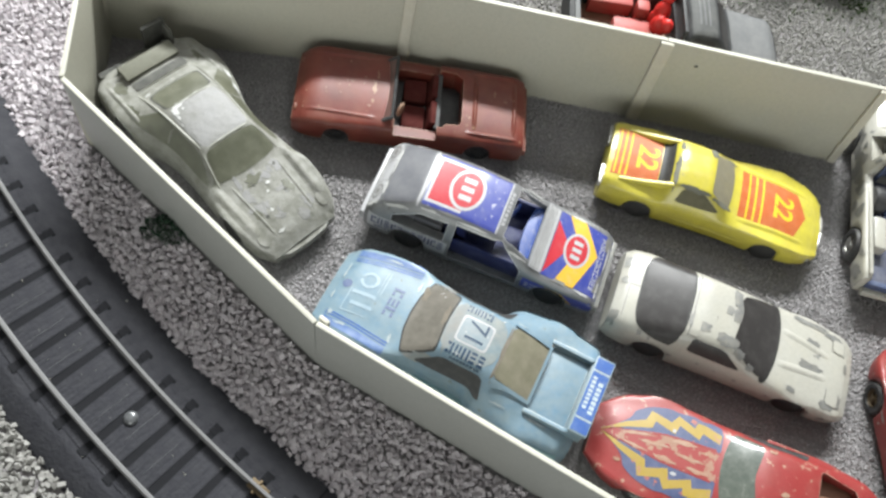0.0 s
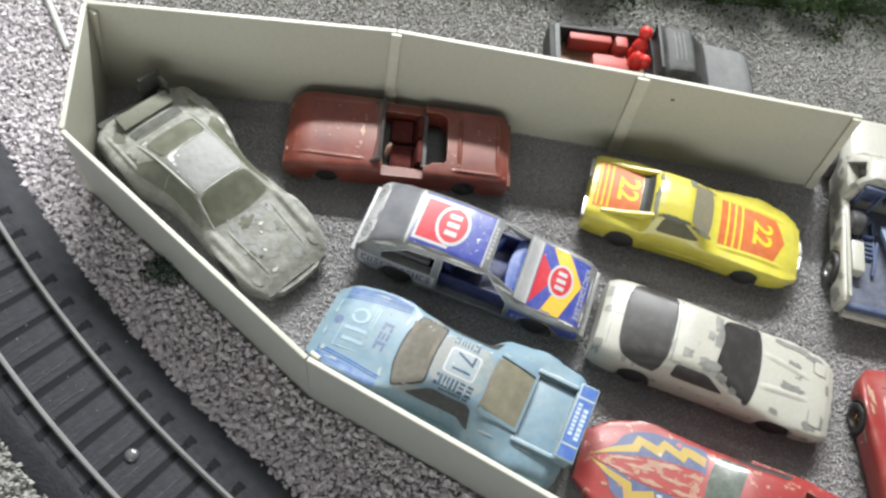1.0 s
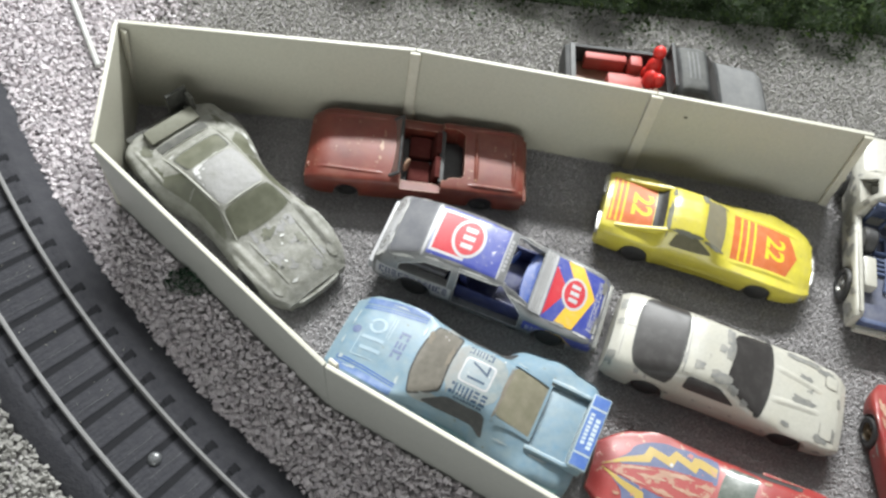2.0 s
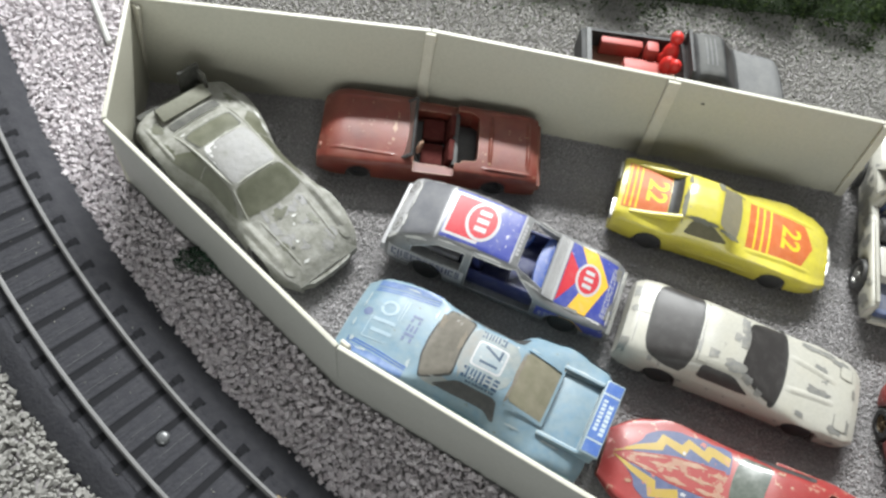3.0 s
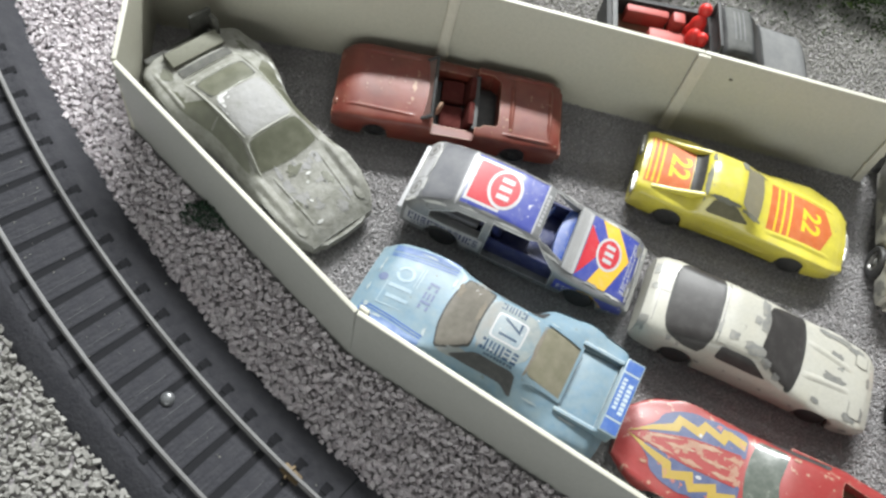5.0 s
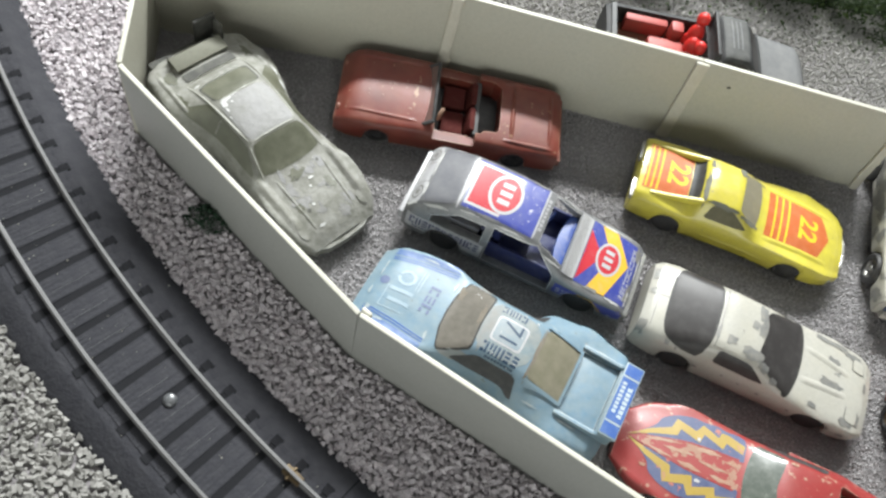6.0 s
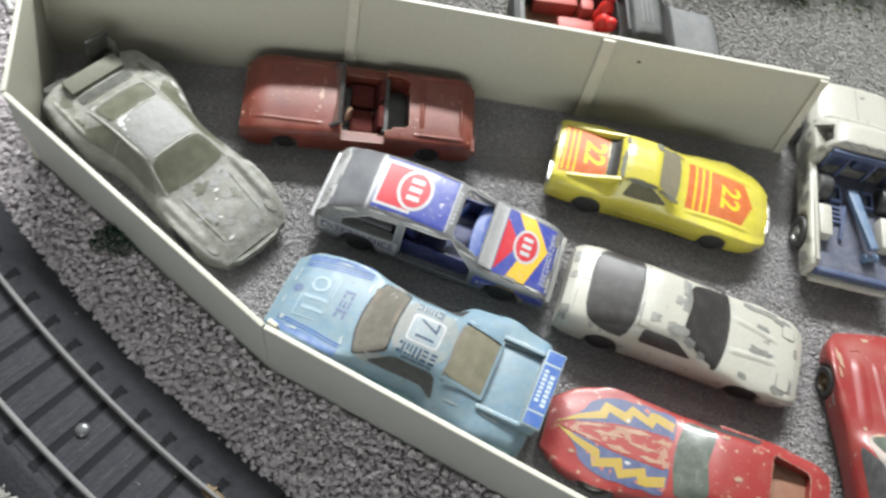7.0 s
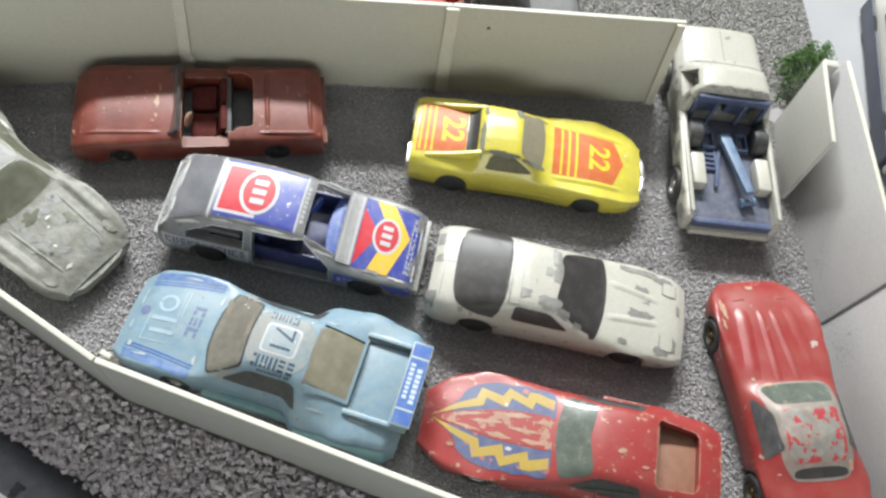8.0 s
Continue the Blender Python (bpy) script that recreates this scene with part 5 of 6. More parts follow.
def unpainted_coupe():
    car = thing("toy_car", 102.9, 318.2, -39, "dusty grey-green unpainted toy sports coupe with rear wing", "toy car", CARS)
    rows = [(-43, 14.5, 15.4, 9.5, 12.5, 12), (-39.5, 18, 18.6, 13, 13.5, 14.2), (-28, 19.2, 19.8, 14.6, 12.6, 15.6), (-20, 19.2, 19.8, 13.9, 10.6, 19), (-14, 17.8, 18.4, 12.8, 9.8, 20.8), (-8, 15.4, 16.0, 12.3, 9.7, 21.3), (-2, 14.6, 15.0, 12.2, 9.6, 21.2),
            (4.4, 14.6, 15, 12.3, 9.8, 20.6), (15, 15.4, 16, 12.8, 11.4, 14.6), (22, 16.2, 16.8, 13.6, 11.8, 13.2), (31, 15.8, 16.5, 12.6, 11.8, 12), (37, 14.8, 15.4, 10.6, 11.6, 10.2), (40.4, 12.8, 13.4, 8.4, 10.4, 8.4), (42, 11, 11.6, 6.4, 9.2, 6.8)]
    body = shell(rows, (-25, 25), 3.4, reach=3)
    tree = skin(body)
    part("body", body, M["unpainted"], car, "dull grey-green dusty body")
    sticker("windscreen", car, tree, outline(soft([(5.0, -8.6), (6.8, -9.6), (13.8, -11.2), (15.0, -6), (15.4, 0), (15.0, 6), (13.8, 11.2), (6.8, 9.6), (5.0, 8.6)], 2, 0.14)), "unpainted_glass", 2)
    sticker("rear_window", car, tree, outline(soft([(-23.4, -9.0), (-14.6, -8.2), (-13.8, 0), (-14.6, 8.2), (-23.4, 9.0)], 2, 0.12)), "unpainted_glass", 2)
    ridge("rear_panel", car, tree, (-25.9, -10.4), (-25.9, 10.4), 4.0, 0.5, "unpainted")
    ridge("roof_rim", car, tree, (-28.2, -11.0), (-28.2, 11.0), 0.9, 0.7, "unpainted_rim")
    ridge("roof_rim", car, tree, (-23.8, -9.8), (-23.8, 9.8), 0.8, 0.6, "unpainted_rim")
    ridge("roof_rim", car, tree, (-14.0, -8.6), (-14.0, 8.6), 1.2, 0.35, "unpainted_rim")
    sticker("window_seal", car, tree, outline(soft([(-23.9, -9.5), (-14.3, -8.8), (-14.3, 8.8), (-23.9, 9.5)], 2, 0.1)), "unpainted_dark", 1)
    rnd = random.Random(77)
    chips(car, tree, "unpainted_roof", [rounded(rnd.uniform(17, 37), rnd.uniform(-8, 8), rnd.uniform(0.6, 2.4), rnd.uniform(0.5, 1.8), 18, 2, 0.5, 600 + k) for k in range(22)], 1, 0, "pale dust on the hood")
    ridge("roof_rim", car, tree, (-28.2, -10.8), (4.4, -9.2), 0.9, 0.6, "unpainted_rim")
    ridge("roof_rim", car, tree, (-28.2, 10.8), (4.4, 9.2), 0.9, 0.6, "unpainted_rim")
    for s in (-1, 1):
        ridge("screen_pillar", car, tree, (4.4, s * 9.6), (15.6, s * 11.8), 1.0, 0.4, "unpainted_rim")
    ridge("roof_rim", car, tree, (4.4, -8.8), (4.4, 8.8), 1.4, 0.4, "unpainted_rim")
    part("engine_slot", lay(outline(box2(-32.2, -28.8, -9.6, 9.6)), tree, 0.3), M["unpainted_dark"], car)
    for s in (-1, 1):
        sticker("side_window", car, tree, outline(soft([(-22, 15.2), (4, 13.8), (12, 14.0), (4, 19.2), (-15, 19.8)], 2, 0.08)), "unpainted_glass", 2, s)
        ridge("fender_edge", car, tree, (-38, s * 15.6), (-18, s * 16.4), 2.4, 0.6, "unpainted")
        ridge("pillar", car, tree, (-7.5, 14.6), (-8.5, 19.6), 1.3, 0.4, "unpainted", s)
        part("headlight", lay(outline(rounded(35.6, s * 11.8, 2.4, 1.8, 20)), tree, 0.35), M["unpainted"], car)
        ridge("hood_line", car, tree, (16.4, s * 8.8), (38, s * 7.6), 1.4, 0.4, "unpainted")
        ridge("fender_top", car, tree, (13, s * 13.4), (36, s * 12.6), 4.6, 1.1, "unpainted")
        part("wing_strut", leaning(-41, -34, s * 8.6 - 0.8, s * 8.6 + 0.8, 13.0, 16.4, 0, 0.4), M["unpainted_dark"], car)
    part("rear_wing", leaning(-39.5, -33.8, -10, 10, 15.8, 17.0, 10, 0.5), M["unpainted_wing"], car, "flat yellowed rear wing")
    # tail piece made larger so its dark bulk also stands for the walls' shadow
    part("tail_fin", joined(leaning(-45, -43.4, 4, 12.5, 8, 21, -4, 0.6), leaning(-45, -42.5, -14.5, 9, 8, 12.0, 0, 0.6), leaning(-42.8, -38.5, 10.6, 12.0, 10, 20, -6, 0.5)), M["unpainted_dark"], car, "dark grey tail piece sticking up, enlarged to stand for wall shadow")
    sticker("roof_panel", car, tree, outline(soft([(-13.4, -8.4), (-8, -9.0), (4.0, -8.6), (4.4, 0), (4.0, 8.6), (-8, 9.0), (-13.4, 8.4)], 2, 0.14)), "unpainted_roof", 1, label="roof under pale grey dust")
    part("front_bumper", slab([(43.8, 0), (43.4, 7), (40.8, 12.6), (39, 12.4), (41.4, 6), (41.8, 0), (41.4, -6), (39, -12.4), (40.8, -12.6), (43.4, -7)], 3.4, 6.8, 0.6), M["unpainted"], car)
    chips(car, tree, "unpainted_dark", [rounded(x, y, a, b, 14, 2, 0.4, 30 + k) for k, (x, y, a, b) in enumerate([(20, -3, 0.9, 0.5), (27, 4.6, 0.6, 0.9), (31, -6, 0.7, 0.5), (18, 7, 0.5, 0.4)])], 3, 0)
    # pale flakes, with glints at roof edge, headlight and fender painted as patches too
    chips(car, tree, "flake", [rounded(x, y, a, b, 14, 2, 0.35, 400 + k) for k, (x, y, a, b) in enumerate([(-13.3, -5.6, 0.9, 1.7), (-11.9, -7.2, 1.5, 0.8), (-13.8, -2.6, 0.4, 1.5), (-9.4, -7.6, 0.9, 0.3), (-11.4, -4.6, 0.4, 0.5), (-14.2, 2.0, 0.25, 0.8), (-6.6, -8.4, 0.7, 0.25), (-24.8, -8.6, 0.4, 0.9), (32.6, 13.0, 1.8, 1.2), (28, 13.4, 1.0, 0.6), (-12, 16.0, 2.6, 0.5), (-18, 17.4, 2.0, 0.5), (22, 1.4, 0.5, 0.9), (24.4, -0.6, 0.35, 0.5), (30, -3.6, 0.7, 0.4), (36.8, -5.2, 0.5, 1.2)])], 4, 0, "bright flakes and painted glints on the plastic")
    chips(car, tree, "unpainted_glass", [rounded(x, y, a, b, 18, 2, 0.5, 430 + k) for k, (x, y, a, b) in enumerate([(19, -1.6, 1.8, 2.6), (26, 6.0, 2.2, 1.4), (29, -8.0, 1.6, 1.2), (-30, 14.6, 3.4, 1.6), (-24, -15.6, 4.0, 1.4), (-34, -13, 2.4, 2.0)])], 3, 0)
    wheels_on(car, (-25, 25), 15.6, 5.0, rim="unpainted_dark")
    pan(car, -38, 36, 12)
    return car


def open_tourer():
    car = thing("toy_car", 162.2, 350, 182.8, "brick-red plastic toy convertible with open cockpit", "toy car", CARS)
    rows = [(-39, 13.6, 14.2, 9.6, 12.8, 11), (-37.2, 14.8, 15.2, 11.4, 13.8, 12.8), (-12, 15.2, 15.5, 12, 14.0, 13.2), (12, 15.6, 16.0, 12.2, 14.4, 13.8), (33, 16.2, 16.6, 11.8, 14.8, 13.4), (38, 15.4, 15.8, 10.4, 14.0, 12.0), (40.2, 13.6, 14.0, 8, 12.4, 8.8)]
    solid = shell(rows, (-24, 25), 3.0, arch=4.6, crown=0.9, reach=4)
    tree = skin(solid)
    well = slab(soft([(-16.6, -11.6), (6.6, -12.0), (8.6, -9), (8.6, 9), (6.6, 12.0), (-10.4, 12.0), (-11.4, 10.6), (-16.0, 10.2), (-16.8, 8.6)], 1, 0.12), 5.0, 40)
    body = carve(solid, well, side_cut([(-8.6, 10.2), (6.0, 10.4), (6.0, 30), (-8.6, 30)], -30, 30))
    part("body", body, M["brick"], car, "brick-red plastic body")
    part("cockpit_floor", block(-16.2, 8, -11.4, 11.4, 4.4, 5.4, 0.1), M["brick_shaded"], car)
    for s in (-1, 1):
        part("seat", joined(block(-4.6, 3.6, s * 5.6 - 4.8, s * 5.6 + 4.8, 5.2, 8.2, 1.2), leaning(-6.6, -4.4, s * 5.6 - 4.8, s * 5.6 + 4.8, 5.4, 12.8, -14, 0.8)), M["brick_shaded"], car, "red bucket seat with the cockpit's shade in its colour")
        ridge("trunk_ridge", car, tree, (-28.1 - s * 6.9, -11.8), (-28.1 - s * 6.9, 11.8), 2.0, 0.8, "brick")
        ridge("tail_fin", car, tree, (-37, s * 12.8), (-18, s * 12.6), 2.2, 0.7, "brick")
        ridge("hood_edge", car, tree, (11.5, s * 12.4), (37, s * 11.6), 2.2, 0.5, "brick")
        part("headlight", lathe_at([(0, 2.0), (0.7, 1.9), (0.9, 1.4)], (39.0, s * 9.6, 9.0), -90), M["brick"], car)
    part("bulkhead", block(-9.6, -7.6, -11.6, 11.6, 5.2, 11.6, 0.5), M["chassis"], car, "dark panel behind the seats")
    part("dashboard", block(6.0, 9.4, -11.8, 11.8, 9.4, 13.0, 0.9), M["brick"], car)
    hoop = lathe([(0, 2.2), (0.5, 2.7), (1.0, 2.2)], 18)
    hoop.transform(pose(4.6, 5.6, 11.4, 0, 0, 66))
    part("steering_wheel", hoop, M["tan"], car, "tan steering wheel")
    tilt = pose(11.6, 0, 11.8) @ pose(0, 0, 0, 0, -50, 0) @ pose(-10.9, 0, -11.4)
    surround = joined(block(10.4, 11.5, -13.2, -12.1, 11, 18.2, 0.4), block(10.4, 11.5, 12.1, 13.2, 11, 18.2, 0.4), block(10.4, 11.5, -12.3, 12.3, 11.4, 12.6, 0.4), block(10.4, 11.5, -12.3, 12.3, 17.2, 18.2, 0.4))
    pane = block(10.8, 11.1, -12.1, 12.1, 12.5, 17.3, 0.05)
    surround.transform(tilt)
    pane.transform(tilt)
    part("windscreen_frame", surround, M["chassis"], car, "dark windscreen frame")
    part("windscreen", pane, M["glass_rose"], car, "dusty clear windscreen")
    rnd = random.Random(12)
    chips(car, tree, "tan", [rounded(13.6, 0.6, 0.7, 2.6, 20, 2, 0.5, 500)] + [rounded(rnd.uniform(14, 37), rnd.uniform(-10, 12), rnd.uniform(0.15, 0.4), rnd.uniform(0.15, 0.5), 8, 2, 0.4, 502 + k) for k in range(16)], 3, 0, "rubbed tan scuff")
    part("bumper", block(38.6, 40.6, -13.4, 13.4, 5.4, 8.4, 0.7), M["brick"], car)
    part("bumper", block(-40.6, -38.6, -13.8, 13.8, 5.4, 8.6, 0.7), M["brick"], car)
    wheels_on(car, (-24, 25), 14.4, 5.0, rim="tyre")
    pan(car, -36, 36, 11)
    return car


def side_wall(points, y, thick):
    """An upright plate lengthwise: points of (x, z)."""
    bm = side_cut(points, y - thick / 2, y + thick / 2)
    bmesh.ops.bevel(bm, geom=list(bm.edges), offset=0.35, segments=2, affect="EDGES", profile=0.6)
    return bm


def lathe_at(profile, at, turn):
    bm = lathe(profile, 16)
    bm.transform(pose(*at, 0, 0, turn))
    return bm


def tow_truck():
    car = thing("toy_tow_truck", 342.1, 346.9, 83.5, "chipped white toy pickup with open blue bed and boom", "toy truck", CARS)
    rows = [(-40, 15.8, 16.4, 13.2, 15.6, 14.4), (-38, 16.2, 16.8, 14, 15.8, 15.2), (3.0, 16.2, 16.8, 15, 15.8, 15.8), (3.6, 16, 16.6, 16, 12.9, 26.2), (4.8, 16, 16.6, 16, 12.6, 27.2), (12.8, 16, 16.6, 16, 11.8, 27.3), (14.2, 16, 16.6, 16, 11.8, 26.6),
            (20.6, 16, 16.4, 16, 13.6, 20.4), (22.2, 15.8, 16.2, 16, 13.8, 19.9), (38.5, 15.2, 15.8, 15.4, 13.4, 19.2), (40.4, 14.8, 15.4, 14, 13.2, 17.6), (41.6, 14.4, 15, 12, 12.8, 14.2)]
    solid = shell(rows, (-23, 25), 5.0, arch=7.4, reach=1)
    tree = skin(solid)
    body = carve(solid, slab(box2(-60, 2.6, -14.0, 14.0), 10.6, 60), slab(box2(2.4, 6.4, -11.6, 11.6), 10.6, 23.8), side_cut([(6.4, 17.6), (17.6, 17.6), (13.4, 25), (6.8, 25)], -40, 40), slab(box2(5.4, 16, -11, 11), 11, 24.8))
    part("body", body, M["white"], car, "chipped white enamel body")
    part("bed_floor", block(-39.6, 3.0, -13.8, 13.8, 9.6, 11.2, 0.2), M["bed_grey"], car, "dusty slate blue bed floor")
    part("tail_sill", block(-40.6, -38.6, -13.8, 13.8, 8.6, 11.5, 0.3), M["bed_blue"], car)
    part("cab_wall", joined(block(1.4, 2.8, -12.6, 12.6, 22.0, 24.8, 0.3), block(1.4, 2.6, -13.0, -11.6, 11, 22.2, 0.2), block(1.4, 2.6, 11.6, 13.0, 11, 22.2, 0.2), block(1.4, 2.6, -5.6, -4.4, 11, 22.2, 0.2), block(1.4, 2.6, 4.4, 5.6, 11, 22.2, 0.2)), M["bed_blue"], car, "blue cab back frame")
    for s in (-1, 1):
        part("wheel_box", block(-28, -15.0, s * 11.4 - 2.5, s * 11.4 + 2.5, 10.8, 15.8, 1.2), M["white"], car, "white wheel box in the bed")
        part("bed_wheel", wheel_top(-7.2, s * 11.6, 13), M["tyre"], car, "dark spare wheel against the cab")
        part("bed_box", frame_box(-11, -3.6, s * 6.0 - 2.2, s * 6.0 + 2.2, 11.2, 13.4), M["bed_blue"], car)
        part("headlight", lathe_at([(0, 2.4), (0.6, 2.2), (0.8, 1.5)], (41.3, s * 10, 11.5), -90), M["chrome"], car)
        part("seat", block(6.4, 10.6, s * 5.6 - 4.4, s * 5.6 + 4.4, 11, 17, 1.0), M["bed_blue"], car)
    part("ladder_step", joined(*[block(-19.6 + 2.0 * k, -18.6 + 2.0 * k, 3.8, 8.0, 11.2, 12.4, 0.2) for k in range(4)], block(-20, -12, 3.4, 4.2, 11.2, 12.6, 0.2), block(-20, -12, 7.6, 8.4, 11.2, 12.6, 0.2)), M["bed_blue"], car)
    boom = block(-33.0, -7.5, -2.0, 2.0, 13.6, 16.0, 0.6)
    for v in boom.verts:
        v.co.y *= 0.72 + 0.28 * (v.co.x + 33.0) / 25.5
    boom.transform(pose(-8, 0.6, 0) @ pose(0, 0, 0, 0, 5, 13) @ pose(8, 0, 0))
    part("boom", boom, M["bright_blue"], car, "bright blue crane boom")
    pulley = lathe([(-2.6, 1.6), (-1.6, 1.6), (-1.4, 1.1), (1.4, 1.1), (1.6, 1.6), (2.6, 1.6)], 16)
    pulley.transform(pose(-32.0, -5.4, 13.0, 0, 0, 13))
    part("pulley", pulley, M["bright_blue"], car)
    brace = block(-27, -12, -0.6, 0.6, 11.4, 12.8, 0.2)
    brace.transform(pose(0, 0.4, 0, 0, 0, -9))
    part("brace", brace, M["bed_blue"], car)
    sticker("roof_vent", car, tree, outline(*[rounded(15.4, y, 0.7, 0.35, 10) for y in (-8, 0, 8)]), "bare", 2)
    part("roof_rib", lay(outline(box2(20.6, 21.2, -13, 13)), tree, 0.25), M["white"], car)
    part("hood_crease", lay(outline(box2(22.4, 38, -0.16, 0.16)), tree, 0.1), M["bare"], car)
    rnd = random.Random(4)
    chips(car, tree, "bare", [rounded(4.3 + 0.4 * rnd.random(), -11 + 3.3 * k + rnd.random(), rnd.uniform(0.25, 0.5), rnd.uniform(1.2, 2.4), 18, 2, 0.45, 50 + k) for k in range(7)], 3, 0)
    for s in (-1, 1):
        chips(car, tree, "bare", [rounded(x, z, a, a, 12, 2, 0.4, 70 + k) for k, (x, z, a) in enumerate([(-36, 10, 2.6), (-30, 13.0, 1.6), (-12, 12, 2.4), (-3, 12.4, 3.2), (4, 11.2, 3.8), (10, 12.6, 3.4), (15, 10.4, 3.0), (19.4, 12.6, 3.0), (30, 11.6, 2.2), (-8, 8.8, 2.4), (7, 8.0, 2.6), (-34, 7.4, 2.0), (4.6, 20.5, 1.2), (14.6, 15.4, 1.4)])], 3, s)
        part("bed_rail", block(-39, 3, s * 14.9 - 0.7, s * 14.9 + 0.7, 14.6, 15.8, 0.4), M["white"], car)
    part("rear_bumper", block(-42.4, -40, -14, 14, 6.0, 8.6, 0.6), M["white"], car)
    part("front_bumper", block(40.4, 43.2, -14.4, 14.4, 6.0, 9.4, 0.6), M["chrome"], car)
    wheels_on(car, (-23, 25), 17.6, 6.0, 5.0)
    pan(car, -37, 37, 13, 4.0, 8)
    return car


def wheel_top(x, y, z):
    bm = lathe([(-2.4, 3.2), (-2.4, 4.2), (-1.6, 4.8), (1.6, 4.8), (2.4, 4.2), (2.4, 3.2)], 22)
    bm.transform(pose(x, y, z + 1))
    return bm


def frame_box(x0, x1, y0, y1, z0, z1):
    return joined(block(x0, x1, y0, y0 + 0.8, z0, z1, 0.15), block(x0, x1, y1 - 0.8, y1, z0, z1, 0.15), block(x0, x0 + 0.8, y0 + 0.8, y1 - 0.8, z0, z1, 0.15), block(x1 - 0.8, x1, y0 + 0.8, y1 - 0.8, z0, z1, 0.15))


def black_pickup():
    car = thing("toy_pickup", 256, 401.4, 3, "dusty black toy pickup with grey hood outside the tray", "toy truck")
    rows = [(-42, 13, 13.5, 13, 13, 16), (-40, 13.8, 14.2, 15, 13.4, 17.4), (-1, 14, 14.4, 15.4, 13.4, 17.8), (0.5, 14, 14.4, 15.4, 12, 24), (4, 14, 14.4, 15.4, 11.6, 25.4), (12, 14, 14.4, 15.4, 11.4, 25), (19, 14, 14.4, 15.2, 12.6, 17), (22, 14, 14.4, 14.6, 12.8, 16), (38, 13.6, 14, 13, 12.6, 14), (41.5, 12.6, 13, 10, 11.8, 10.8)]
    solid = shell(rows, (-25, 25), 4.6)
    tree = skin(solid)
    body = carve(solid, slab(box2(-38.6, -2, -11.4, 11.4), 9, 60))
    part("body", body, M["black"], car, "dusty black enamel body")
    part("bed_floor", block(-38.4, -2.2, -11.2, 11.2, 8, 9.4, 0.1), M["tub"], car, "reddish bed floor")
    sticker("windscreen", car, tree, outline(soft([(12.6, -9.6), (18.6, -11.4), (18.6, 11.4), (12.6, 9.6)])), "glass_dark", 2)
    sticker("roof_panel", car, tree, outline(box2(2, 11.5, -10.4, 10.4)), "roof_black", 1, label="dusty black roof")
    sticker("roof_rib", car, tree, outline(box2(4.6, 5.2, -6, 8), box2(6.4, 7.0, -6, 8), box2(8.2, 8.8, -6, 8)), "grey_paint", 2, label="worn grey roof ribs")
    sticker("hood_panel", car, tree, outline([(20.4, -13.3), (40.4, -12.6), (40.4, 12.6), (20.4, 13.3)]), "grey_paint", 1, label="grey dusty hood")
    part("roll_bar", joined(block(-1.6, -0.2, -11, 11, 24.6, 26, 0.4), block(-1.6, -0.2, -11, -9.6, 17, 25.4, 0.4), block(-1.6, -0.2, 9.6, 11, 17, 25.4, 0.4)), M["black"], car)
    for s in (-1, 1):
        sticker("side_window", car, tree, outline(soft([(1.5, 17.4), (14.5, 17), (10.5, 23.4), (2.5, 23.6)], 2, 0.1)), "glass_dark", 2, s)
    part("tailgate_cap", block(-40.4, -38.4, -12, 12, 16.6, 18.4, 0.4), M["grey_paint"], car)
    wheels_on(car, (-25, 25), 14.4, 5.6)
    pan(car, -38, 37, 11, 3, 6)
    load = thing("cargo_block", 236.0, 403.2, 3, "faded red plastic load lying in the pickup bed", "toy load", z=9.4)
    part("slab_piece", joined(block(-14, 3, 4.0, 7.6, 0, 7.0, 0.9), block(-5, 10, -8, -1.0, 0, 6, 1.4), block(3.6, 8.6, 0.6, 6.0, 0, 9.4, 1.2)), M["load_red"], load)
    bm = bmesh.new()
    for x, y, z, r, h in ((0, 3.6, 15.5, 2.6, 1.1), (-0.8, 1.0, 9.5, 3.2, 1.7), (-1.4, -3.4, 7.0, 3.4, 1.5), (0.6, -5.6, 9.6, 2.5, 1.3), (-3.4, 0.8, 6.0, 1.7, 2.4)):
        bmesh.ops.create_icosphere(bm, subdivisions=3, radius=r, matrix=pose(x, y, z) @ Matrix.Diagonal((1, 1, h, 1)))
    for v in bm.verts:
        v.co.z = max(v.co.z, 0.0)
    fig = new("toy_figure", to_mesh("toy_figure", bm, M["figure_red"], 60))
    fig.matrix_world = pose(0.2495, 0.4032, 0.0094, 0, 0, 3)
    tagged(fig, "plain bright red plastic toy figure in the pickup bed", "toy figure")
    return car


for build in (open_tourer, unpainted_coupe, rally_hatchback, yellow_coupe, blue_racer, white_coupe, flame_car, red_coupe, tow_truck, black_pickup):
    build()


